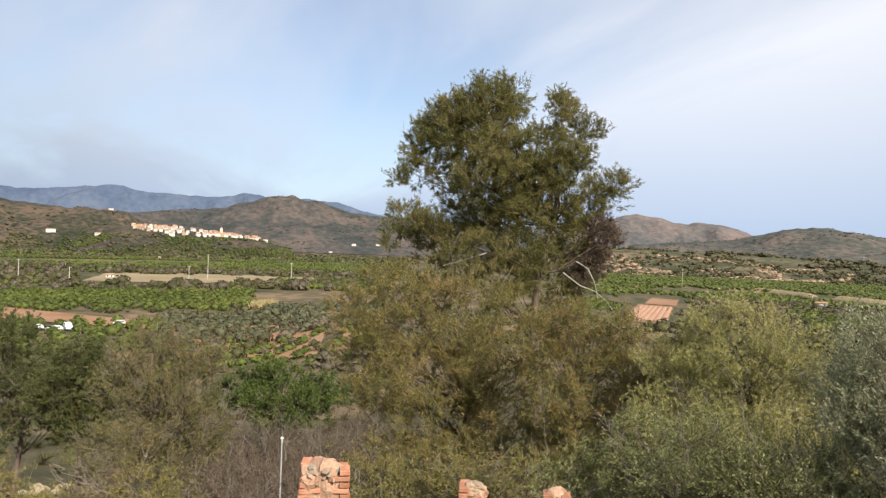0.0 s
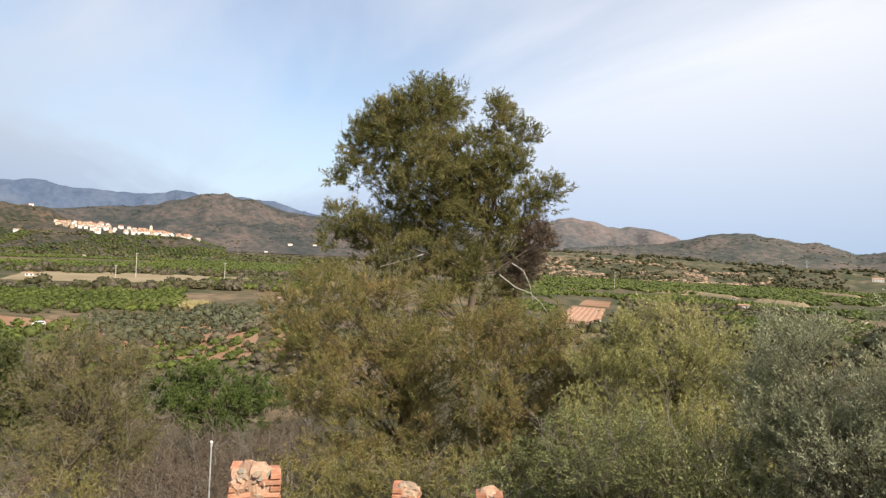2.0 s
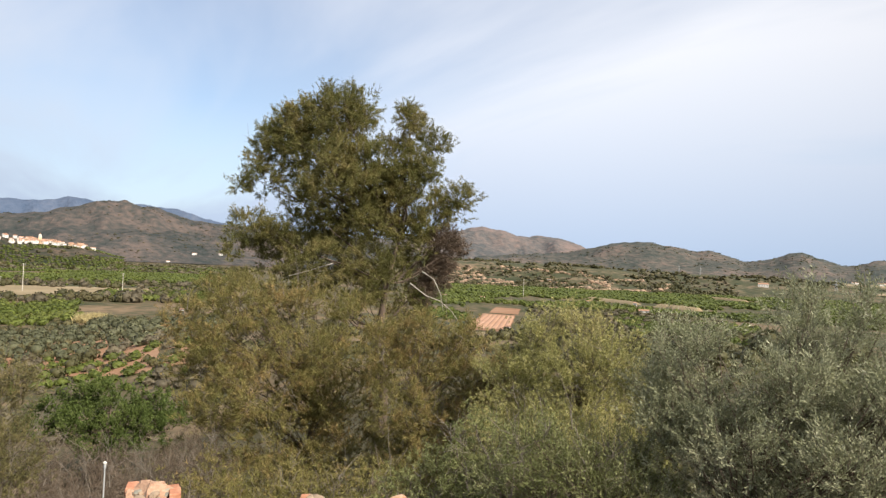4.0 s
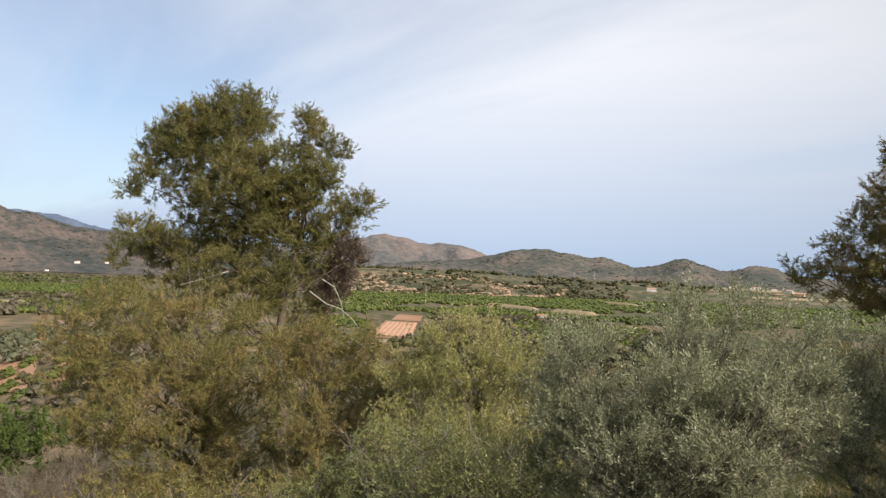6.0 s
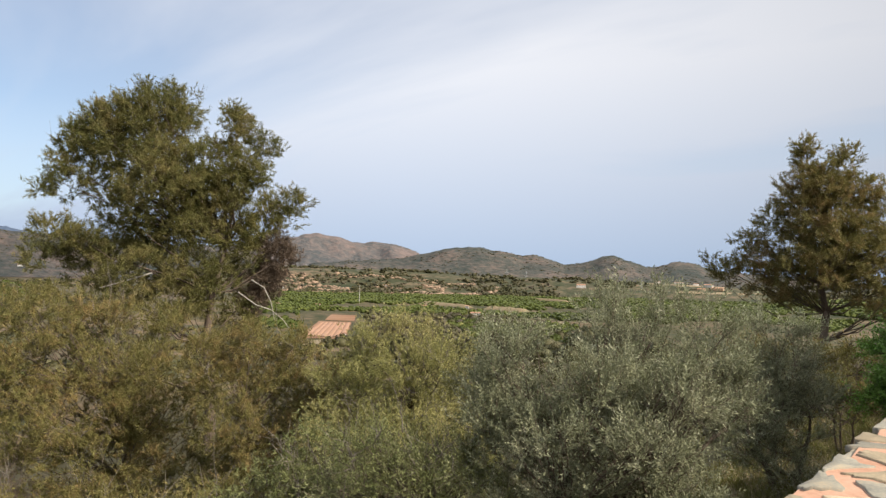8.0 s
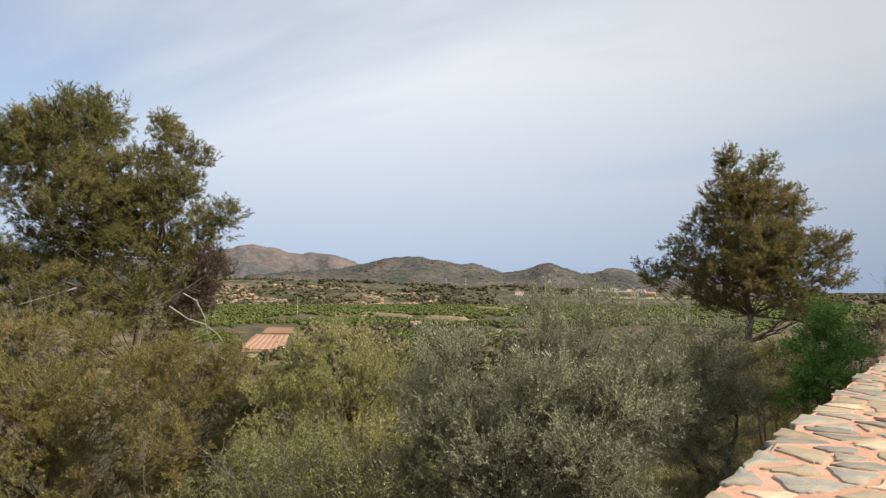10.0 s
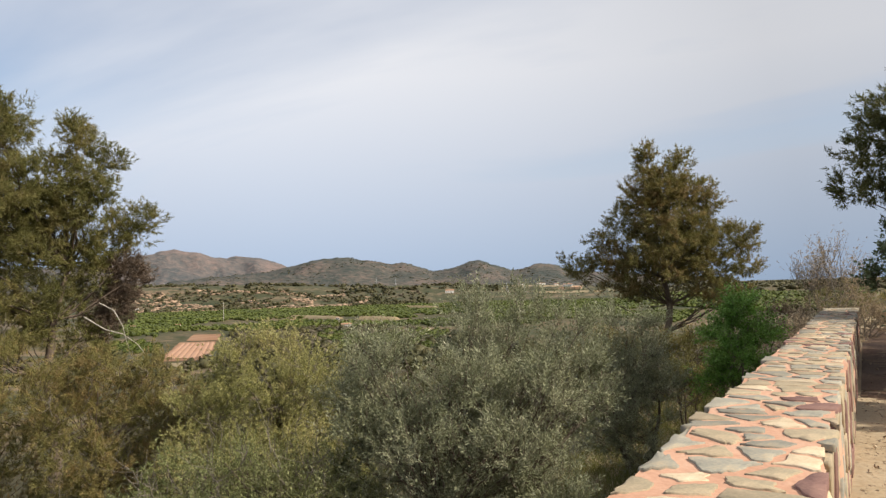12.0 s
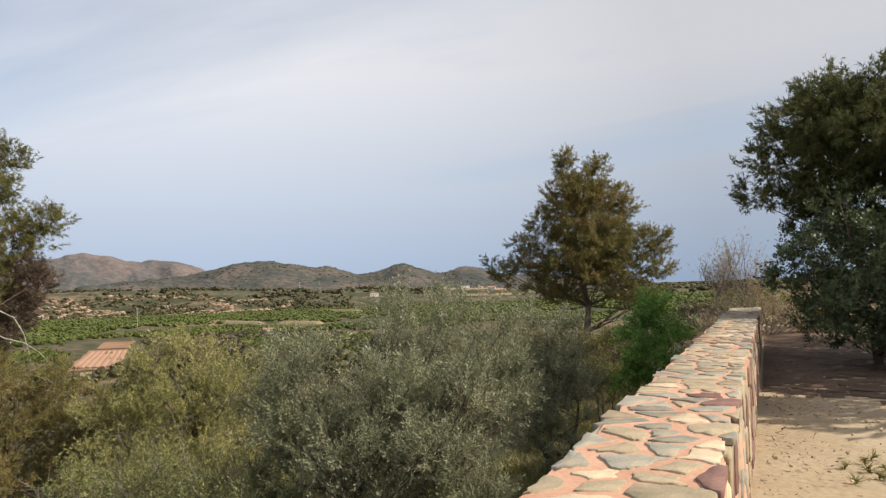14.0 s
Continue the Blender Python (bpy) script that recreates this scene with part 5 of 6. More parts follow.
def thicket(name, az0, az1, d0, d1, n, r0, r1, tall, material, label, near=False, patch=0.012, leave=()):
    """Bushes and small trees strewn in uneven patches between two azimuths and two distances."""
    az, d = rng.uniform(az0, az1, n * 3), np.sqrt(rng.uniform(d0 * d0, d1 * d1, n * 3))
    x, y = -np.sin(np.radians(az)) * d, np.cos(np.radians(az)) * d
    thick = np.array([noise.fractal((a * patch, b * patch, r0), 0.8, 2.0, 3) for a, b in zip(x, y)])
    ok = thick > np.quantile(thick, 0.55) - rng.uniform(0, 0.35, len(x)) * thick.std() * 2
    for a0, a1, e0, e1 in leave:
        ok &= ~((az > a0) & (az < a1) & (d > e0) & (d < e1))
    x, y = x[ok][:n], y[ok][:n]
    size = r0 + (r1 - r0) * rng.uniform(0, 1, len(x)) ** 2
    spin, up = rng.uniform(0, 6.28, len(x)), tall * rng.uniform(0.75, 1.35, len(x))
    rot = np.zeros((len(x), 3, 3))
    rot[:, 0, 0], rot[:, 0, 1], rot[:, 1, 0], rot[:, 1, 1], rot[:, 2, 2] = np.cos(spin), -np.sin(spin), np.sin(spin), np.cos(spin), up
    tv, tf = BUSH_NEAR if near else BUSH_FAR
    v, f = scatter(tv, tf, np.stack([x, y, (relief_z(x, y) if d1 > 1100 else land_z(x, y)) + size * up * 0.5], -1), rot, size)
    put(name, mesh_from(name, v, f), material, label=label, category="thicket", kind="stuff")


# fields towards the village
orchard("citrus_orchard", 74, 106, 720, 1150, 7.0, 5.6, 2.4, 0.9, M_CITRUS, "long rows of low green citrus trees", 0.25, patches=0.011)
orchard("citrus_orchard", 74, 106, 1250, 1750, 13.0, 9.0, 3.4, 0.8, M_CITRUS, "far citrus plots below the village", 0.6, patches=0.02, below=0.4)
orchard("citrus_orchard", 84, 106, 285, 390, 5.8, 4.6, 2.1, 0.95, M_CITRUS, "dense citrus trees beside the red soil", 0.5, near=True)
orchard("citrus_orchard", 74, 83, 420, 520, 6.0, 5.0, 2.6, 0.9, M_CITRUS, "young citrus plot among scrub", 0.5, near=True)
orchard("olive_grove", 74, 92, 170, 262, 7.2, 4.6, 1.8, 1.0, M_GROVE, "grey-green olive grove on red soil", 0.9, near=True, jitter=0.16)
orchard("citrus_orchard", 74, 92, 118, 165, 8.0, 3.5, 1.45, 0.8, M_CITRUS, "short citrus rows on red soil", 0.9, 0.12, near=True)
SOIL = ((90.5, 104, 175, 270), (79, 97, 470, 590))
thicket("scrub_thicket", 74, 106, 400, 720, 420, 2.0, 5.0, 0.8, M_SCRUB, "dark carob and scrub clumps on fallow land", True, 0.02, SOIL)
thicket("scrub_thicket", 74, 106, 395, 720, 380, 1.6, 4.2, 1.0, M_LEAFLESS, "leafless grey-brown thicket on fallow land", True, 0.02, SOIL)
thicket("scrub_thicket", 74, 106, 420, 720, 260, 1.4, 3.0, 0.8, M_CITRUS, "scattered green fruit trees on fallow land", True, 0.03, SOIL)
thicket("scrub_thicket", 74, 106, 1120, 1650, 900, 2.0, 5.0, 0.7, M_LEAFLESS, "leafless brown hedges between far plots", False, 0.008)
thicket("scrub_thicket", 74, 108, 60, 175, 150, 0.8, 2.0, 0.9, M_LEAFLESS, "leafless grey-brown scrub under the hill", True, 0.05, SOIL)
thicket("scrub_thicket", 74, 108, 120, 300, 160, 0.9, 2.2, 0.9, M_SCRUB, "low dark scrub beside the groves", True, 0.04, SOIL)
orchard("hedge_trees", 72, 110, 1160, 1900, 60.0, 26.0, 6.0, 0.8, M_SCRUB, "dark hedges and trees between far plots", 0.3, 0.35, jitter=0.5, below=0.5)
draped("fallow_field", ((97, -3.15), (79, -3.0), (79.5, -2.55), (95, -2.45)), M_FIELD_PALE, "fallow tan field among orchards", "field")
draped("red_soil", ((103, -5.7), (91.5, -6.9), (93.0, -6.1), (102, -5.0)), M_FIELD_RED, "bare orange-red soil beside the citrus", "field")
draped("grove_soil", ((91, -8.2), (75, -8.0), (75, -6.0), (91.5, -6.4)), M_FIELD_RED, "red soil under the olive grove", "field", 0.15)
for a0, a1, e in ((75, 84, -0.55), (84, 93, -1.05), (94, 103, -0.7), (88, 97, -0.3), (76, 82, -1.3), (79, 90, -2.3)):
    track("track", ((a0, e), ((a0 + a1) / 2, e + 0.06), (a1, e - 0.03)), 9, "pale earth track between plots")
# fields ahead
orchard("citrus_orchard", 14, 57, 700, 1120, 7.4, 6.2, 3.1, 0.75, M_CITRUS, "wide green citrus plain", 1.1)
orchard("citrus_orchard", 12, 58, 470, 680, 6.6, 5.2, 2.3, 0.9, M_CITRUS, "citrus rows with brown gaps", 0.7, 0.1, patches=0.02, leave=(49.5, 54.5, 300, 520))
orchard("citrus_orchard", 32, 41.5, 250, 420, 5.5, 4.4, 2.0, 0.85, M_CITRUS, "yellow-green citrus below the slope", 0.5, 0.06, near=True)
orchard("citrus_orchard", 54.6, 59.5, 300, 400, 5.5, 4.2, 2.0, 0.8, M_CITRUS, "citrus rows beside the pink field", 0.9, 0.02, near=True)
orchard("citrus_orchard", 0, 16, 600, 1500, 16.0, 12.0, 5.0, 0.8, M_CITRUS, "far orchards by the sea plain", 0.7, patches=0.012)
thicket("scrub_thicket", 33, 60, 1120, 1500, 900, 2.0, 6.0, 0.8, M_SCRUB, "scrub trees on a stony rise", False, 0.012)
thicket("scrub_thicket", 33, 60, 1120, 1500, 260, 2.0, 5.0, 0.8, M_LEAFLESS, "brown leafless scrub on a stony rise", False, 0.015)
thicket("pine_wood", 14, 60, 1500, 2300, 1500, 4.0, 9.0, 0.75, M_SCRUB, "dark pine wood at the plain's edge", False, 0.006, ((19.0, 26.0, 1500, 2500),))
thicket("scrub_thicket", 36, 49, 330, 470, 170, 1.4, 3.4, 0.8, M_SCRUB, "dark green scrub between plots", True, 0.03)
thicket("scrub_thicket", 34, 52, 300, 470, 200, 1.4, 3.2, 0.8, M_LEAFLESS, "brown scrub between plots", True, 0.03, ((48.5, 57, 215, 600),))
thicket("scrub_thicket", 20, 74, 70, 165, 220, 0.9, 2.6, 0.85, M_SCRUB, "scrub at the foot of the hill", True, 0.05)
thicket("scrub_thicket", 28, 75, 165, 330, 330, 1.2, 2.8, 0.85, M_SCRUB, "brown-green scrub on the valley side", True, 0.03, ((48.5, 57, 215, 600),))
thicket("scrub_thicket", 28, 75, 150, 330, 260, 1.0, 2.6, 0.85, M_LEAFLESS, "leafless scrub on the valley side", True, 0.03, ((48.5, 57, 215, 600),))
orchard("citrus_orchard", 92, 108, 150, 235, 7.0, 5.0, 2.2, 0.8, M_CITRUS, "citrus and scrub by the parked cars", 0.3, 0.3, near=True, jitter=0.4)
for line in (((43.5, -1.95), (39.5, -2.05), (36.0, -2.15)), ((36.0, -1.25), (32.5, -1.2), (29.5, -1.25)), ((55, -2.6), (50, -2.7), (46, -2.9)), ((30, -2.2), (26, -2.1), (22, -2.25))):
    track("track", line, 10, "pale earth track across the plain")
draped("stony_field", ((24, -0.75), (17, -0.8), (17.4, -0.62), (23.6, -0.58)), M_FIELD_PALE, "pale tilled field by far farm buildings", "field", 0.6)


draped("farm_terrace", ((25.9, -0.3), (20.0, -0.55), (20.0, -0.22), (25.9, 0.0)), M_FIELD_PALE, "pale earth terrace before the far farm row", "field", 2.0)
# scrub and trees on the hills
thicket("hill_scrub", 56, 104, 1750, 3500, 2300, 2.5, 6.0, 0.45, M_SCRUB, "dark scrub in patches on the brown hillsides", False, 0.004, ((82.5, 95.5, 1300, 1720),))
thicket("hill_scrub", 10, 60, 2350, 3500, 1500, 2.5, 6.5, 0.4, M_SCRUB, "dark scrub on the low hills", False, 0.004)
orchard("pine_wood", -4, 15, 1500, 3600, 60.0, 46.0, 13.0, 0.6, M_SCRUB, "dark tree belts on the coastal plain", 0.4, 0.3, jitter=0.5)


def rock_scatter():
    n = 2600
    az, d = rng.uniform(38, 57, n), rng.uniform(1110, 1480, n)
    x, y = -np.sin(np.radians(az)) * d, np.cos(np.radians(az)) * d
    thick = np.array([noise.fractal((a * 0.012, b * 0.012, 4), 0.8, 2.0, 3) for a, b in zip(x, y)])
    x, y = x[thick > 0.12], y[thick > 0.12]
    n = len(x)
    v, f = scatter(ICO_V * np.array((1.5, 1.2, 0.42)), ICO_F, np.stack([x, y, relief_z(x, y) + 0.8], -1), turns(n, 5.0), 1.0 + 4.0 * rng.uniform(0, 1, n) ** 2)
    put("rocks", mesh_from("rocks", v, f), M_ROCK, label="pale stony outcrops on the low rise", category="rocks", kind="stuff")


rock_scatter()


def mulched_field():
    """The pink field with long raised beds."""
    P = [np.array(land(*c)) for c in ((54.25, -5.0), (50.8, -5.1), (50.3, -3.85), (52.8, -3.8))]
    field = draped("mulched_field", ((54.4, -5.1), (50.7, -5.2), (50.2, -3.75), (52.9, -3.7)), M_FIELD_RED, "tilled field with pink mulched beds", "field")
    for k in range(7):
        a = (k + 0.5) / 7
        p, q = P[0] * (1 - a) + P[1] * a, P[3] * (1 - a) + P[2] * a
        d = q - p
        w = np.array((-d[1], d[0], 0)) / np.linalg.norm(d[:2]) * np.linalg.norm(P[1] - P[0]) / 7 * 0.36
        v = []
        for s in np.linspace(0.02, 0.98, 8):
            c = p + d * s
            z = float(land_z(c[0], c[1])) + 0.3
            v += [(c[0] - w[0], c[1] - w[1], z), (c[0] - w[0] * .6, c[1] - w[1] * .6, z + 0.3), (c[0] + w[0] * .6, c[1] + w[1] * .6, z + 0.3), (c[0] + w[0], c[1] + w[1], z)]
        f = [(4 * i + j, 4 * i + j + 1, 4 * i + j + 5, 4 * i + j + 4) for i in range(7) for j in range(3)]
        put("bed", mesh_from("bed", v, quads=f), M_FILM, field)
    draped("tilled_field", ((52.4, -3.62), (50.0, -3.68), (49.8, -3.2), (51.9, -3.15)), M_FIELD_RED, "small bare tilled field", "field")
    draped("tilled_field", ((55.5, -5.65), (50.4, -5.7), (50.2, -5.25), (55.0, -5.3)), M_FIELD_PALE, "pale verge before the pink field", "field")


mulched_field()
planted("carob_tree", 49.3, 285, ((49.3, -4.45, 0.75, 0.5, 0), (48.7, -4.7, 0.6, 0.45, 0), (49.9, -4.8, 0.5, 0.4, 0)), "round dark green carob beside the pink field", leaf="leaf", leaf_mat_=M_SCRUB, clumps=60, clump=0.9, k=7, shoot=1.0, tuft=0.4, width=0.28, count=8, trunk_r=0.3, limbs=20, twig=0.03)


# ---- houses ----
def gable_house(name, w, d, h, rise, wall_mat, label, category="house", windows=3, group="", roof_mat=None):
    ob = root(name, Matrix(), label, category, group)
    part("wall", box_bm((w, d, h + 3), (0, 0, h / 2 - 1.5), 0.05), wall_mat, ob)
    bm = bmesh.new()
    o = 0.3
    pts = [(-w / 2 - o, -d / 2 - o, h), (w / 2 + o, -d / 2 - o, h), (w / 2 + o, d / 2 + o, h), (-w / 2 - o, d / 2 + o, h), (-w / 2 - o, 0, h + rise), (w / 2 + o, 0, h + rise)]
    vs = [bm.verts.new(p) for p in pts] + [bm.verts.new((p[0], p[1], p[2] + 0.25)) for p in pts]
    for f in ((0, 1, 5, 4), (3, 4, 5, 2), (0, 4, 3), (1, 2, 5), (0, 3, 2, 1)):
        bm.faces.new([vs[i + (6 if len(f) == 4 and f != (0, 3, 2, 1) else 0)] for i in f]) if f != (0, 3, 2, 1) else bm.faces.new([vs[i] for i in f])
    bmesh.ops.recalc_face_normals(bm, faces=bm.faces[:])
    part("roof", bm, roof_mat or M_ROOF, ob)
    for k in range(windows):
        x = (k + 0.5) / windows * w - w / 2
        for z in ((h * 0.55,) if h < 5 else (h * 0.3, h * 0.72)):
            for side in (-1, 1):
                part("window", box_bm((0.9, 0.12, 1.2), (x, side * (d / 2 + 0.02), z)), M_DARKPANE, ob)
    return ob


def village():
    rnd = random.Random(4)
    kinds = [gable_house("village_house", 7, 6.5, 5.6, 1.3, M_WHITEWASH, "white village house with a clay roof", windows=3, group="village houses"),
             gable_house("village_house", 10, 6.5, 4.8, 1.2, M_WHITEWASH, "long white village house with a clay roof", windows=4, group="village houses"),
             gable_house("village_house", 6.5, 7, 6.6, 1.3, M_OCHRE, "tall ochre village house with a clay roof", windows=2, group="village houses")]
    used = set()
    for k in range(150):
        u = rnd.random()
        az = 93.6 - 10.0 * u
        el = (1.35 if u < 0.3 else 1.35 - (u - 0.3) * 1.05) - rnd.random() * (0.15 + 0.55 * math.exp(-((u - 0.33) / 0.22) ** 2)) + 0.05
        el = el - 0.28
        x, y, z = land(az, el)
        if math.hypot(x, y) > 1800:
            continue
        if abs(az - 87.2) < 0.25 and el > 1.0:
            continue
        i = rnd.choices((0, 1, 2), (5, 4, 2))[0]
        m = pose(x, y, z, 0, 0, az + rnd.choice((0, 90)) + rnd.uniform(-15, 15))
        if i not in used:
            kinds[i].matrix_basis = m
            used.add(i)
        else:
            copy_thing(kinds[i], m)
    ob = root("church_tower", pose(*land(87.1, 0.62), 0, 0, 90), "pale square church tower above the village roofs", "tower")
    part("shaft", box_bm((6, 6, 14), (0, 0, 5), 0.1), M_OCHRE, ob)
    part("belfry", box_bm((5, 5, 5), (0, 0, 14.4), 0.1), M_WHITEWASH, ob)
    part("cap", box_bm((3, 3, 2.6), (0, 0, 18.1), 0.8), M_ROOF, ob)
    for s in (-1, 1):
        part("bell_opening", box_bm((1.4, 0.2, 2.6), (0, s * 2.5, 14.4)), M_DARKPANE, ob)


village()
SPOTS = ((99.0, 0.55, 1500, 22, "long low white farm building"), (95.9, 0.45, 1480, 16, "white farm shed by the village"), (98.0, -2.05, 640, 11, "white field hut among citrus"), (95.0, -2.75, 520, 7, "small white hut by a fallow field"),
         (95.1, 2.35, 2050, 16, "white hermitage on the scrubby hill"), (78.4, -0.3, 1400, 9, "white field hut among far plots"), (86.9, -1.05, 1150, 6, "tiny white field hut"), (77.3, -4.4, 290, 2.4, "white pump box in the scrub"),
         (31.2, -0.35, 1500, 26, "low white farmhouse on the plain"), (25.2, 0.14, 1700, 20, "white farmhouse above the pale terrace"), (23.6, 0.12, 1700, 30, "white warehouse with a flat front"), (22.3, 0.02, 1700, 16, "small white house above the pale terrace"), (21.4, -0.1, 1750, 30, "white farm building by a tilled field"), (20.7, -0.35, 1600, 34, "ochre and white farm row"), (21.9, -0.42, 1600, 22, "ochre farm sheds below the terrace"),
         (56.0, -0.9, 1250, 12, "white hut below the stony rise"), (47.6, -0.6, 1200, 12, "white hut at the foot of the rise"), (76.5, 0.35, 1700, 15, "pale farm row below the brown hill"), (74.5, 0.4, 1720, 13, "pale sheds below the brown hill"),
         (3.6, -0.55, 1700, 30, "white house on the coastal plain"), (91.6, -1.2, 1000, 5, "small pale hut in the orchard"), (56.2, -2.35, 600, 4.5, "small white pump hut among citrus"), (53.0, -2.4, 600, 5, "small white pump hut in the orchard"), (44.2, -2.35, 600, 6, "small white pump hut by a track"), (40.6, -2.3, 620, 4, "tiny white pump hut in the orchard"), (50.8, -5.15, 300, 1.8, "little white box beside the pink field"), (39.9, -2.95, 470, 9, "crumbling pale stone hut on the plain"))
for az, el, d, w, lab in SPOTS:
    w = w * 0.72 * min(2.2, max(0.6, math.hypot(*land(az, el - 0.12)[:2]) / d))
    hob = gable_house("farm_building", w, max(2.0, w * 0.45), max(2.2, min(5.0, w * 0.3)), min(1.6, w * 0.1), M_WHITEWASH if "ochre" not in lab else M_OCHRE, lab, "farm building", windows=2 if w < 12 else 4)
    hob.matrix_basis = pose(*land(az, el - 0.12), 0, 0, az + (d % 37) - 18)


# ---- poles, pylons, vehicles ----
def pole(az, top_el, d):
    x, y, z = polar(az, d)
    h = EYE_Z + math.tan(radians(top_el)) * d - z
    ob = root("utility_pole", pose(x, y, z, 0, 0, az), "slim grey utility pole in the fields", "pole", "utility poles")
    v, q = tube(((0, 0, -0.5), (0, 0, h)), (0.28, 0.18), 6)
    put("shaft", mesh_from("shaft", v, quads=q), M_CONCRETE, ob)
    part("crossarm", box_bm((2.2, 0.16, 0.18), (0, 0, h - 0.5), 0.02), M_METAL, ob)


for az, el, d in ((100.9, -1.6, 500), (97.7, -2.1, 480), (89.4, -1.85, 470), (88.0, -0.9, 540), (81.5, -1.4, 500), (57.8, -1.6, 480), (49.6, -0.7, 700)):
    pole(az, el, d)


def pylon(az, d, top_el):
    x, y, z = polar(az, d)
    h = EYE_Z + math.tan(radians(top_el)) * d - z
    ob = root("pylon", pose(x, y, z, 0, 0, az), "grey lattice power pylon far off", "pylon", "power pylons")
    pieces = []
    for sx, sy in ((1, 1), (1, -1), (-1, 1), (-1, -1)):
        pieces.append(tube(((sx * 3.4, sy * 3.4, -1), (sx * 0.8, sy * 0.8, h * 0.75), (0, 0, h)), (0.3, 0.25, 0.15), 4))
    for k in range(6):
        z0, z1 = h * 0.12 * k, h * 0.12 * (k + 1)
        r0, r1 = 3.4 - 2.6 * z0 / (h * .75), 3.4 - 2.6 * z1 / (h * .75)
        for s in (-1, 1):
            pieces.append(tube(((-r0, s * r0, z0), (r1, s * r1, z1)), (0.12, 0.12), 4))
            pieces.append(tube(((r0, s * r0, z0), (-r1, s * r1, z1)), (0.12, 0.12), 4))
    v, q = joined(pieces)
    put("lattice", mesh_from("lattice", v, quads=q), M_METAL, ob)
    for k, w in ((0.7, 7), (0.84, 5.5)):
        part("arm", box_bm((w * 2, 0.5, 0.4), (0, 0, h * k), 0.05), M_METAL, ob)


for az, d, el in ((37.3, 1700, 0.95), (35.7, 1700, 0.95), (26.4, 1500, 0.35), (24.9, 1500, 0.35), (54.0, 1800, 1.0)):
    pylon(az, d, el)


def car(at, label, long=4.2, van=False):
    ob = root("parked_van" if van else "parked_car", at, label, "van" if van else "car")
    h = 1.9 if van else 1.45
    bm = bmesh.new()
    side = [(-long / 2, 0.35), (-long / 2, 0.9), (-long * 0.28, 1.0), (-long * 0.16, h - 0.08), (-long * 0.08, h), (long * 0.36, h), (long * 0.47, 1.0), (long / 2, 0.85), (long / 2, 0.35)]
    for sgn in (-1, 1):
        for x, z in side:
            bm.verts.new((x, sgn * (0.86 if z < 1.05 else 0.74), z))
    bm.verts.ensure_lookup_table()
    n = len(side)
    bm.faces.new(bm.verts[:n])
    bm.faces.new(bm.verts[n:][::-1])
    for i in range(n):
        bm.faces.new((bm.verts[i], bm.verts[n + i], bm.verts[n + (i + 1) % n], bm.verts[(i + 1) % n]))
    bmesh.ops.recalc_face_normals(bm, faces=bm.faces[:])
    bmesh.ops.bevel(bm, geom=bm.edges[:], offset=0.05, segments=2, affect='EDGES')
    part("body", bm, M_CAR, ob)
    for sgn in (-1, 1):
        part("side_window", box_bm((long * 0.4, 0.03, 0.34), (long * 0.12, sgn * 0.79, h - 0.32), 0.01), M_DARKPANE, ob)
        for x in (-long * 0.31, long * 0.3):
            wb = bmesh.new()
            bmesh.ops.create_cone(wb, cap_ends=True, segments=16, radius1=0.32, radius2=0.32, depth=0.2, matrix=Matrix.Translation((x, sgn * 0.8, 0.32)) @ Matrix.Rotation(math.pi / 2, 4, 'X'))
            wheel = part("wheel", wb, M_TYRE, ob)
            rb = bmesh.new()
            bmesh.ops.create_cone(rb, cap_ends=True, segments=12, radius1=0.19, radius2=0.17, depth=0.03, matrix=Matrix.Translation((x, sgn * 0.91, 0.32)) @ Matrix.Rotation(math.pi / 2, 4, 'X'))
            part("rim", rb, M_METAL, wheel)
    part("windscreen", box_bm((0.03, 1.3, 0.55), (-long * 0.235, 0, 1.16), 0.01), M_DARKPANE, ob)
    return ob


for az, el, turn, lab, van in ((98.6, -6.9, 20, "white car parked by the citrus", False), (97.7, -6.8, 100, "white van parked by the citrus", True), (99.8, -6.75, 10, "pale car parked beside a shed", False), (94.3, -6.55, 60, "white car on the red soil", False), (67.5, -4.45, 15, "white van behind the tall pine", True)):
    x, y, z = land(az, el)
    car(pose(x, y, z + 0.3, 0, 0, az + turn), lab, 4.6 if van else 4.1, van)


def reeds():
    x, y, z = land(83.3, -5.0)
    ob = root("reed_clump", pose(x, y, z), "straw-coloured clump of dry reeds", "reeds")
    n = 700
    p = np.stack([rng.normal(size=n) * 3.6, rng.normal(size=n) * 2.0, rng.uniform(0, 0.4, n)], -1)
    tv, tf = needle_tuft(6, 3.6, 0.3, 0.25)
    v, f = scatter(tv, tf, p, turns(n, 6.0), rng.uniform(0.7, 1.2, n))
    put("straw", mesh_from("straw", v, f), M_REED, ob, kind="stuff")


reeds()


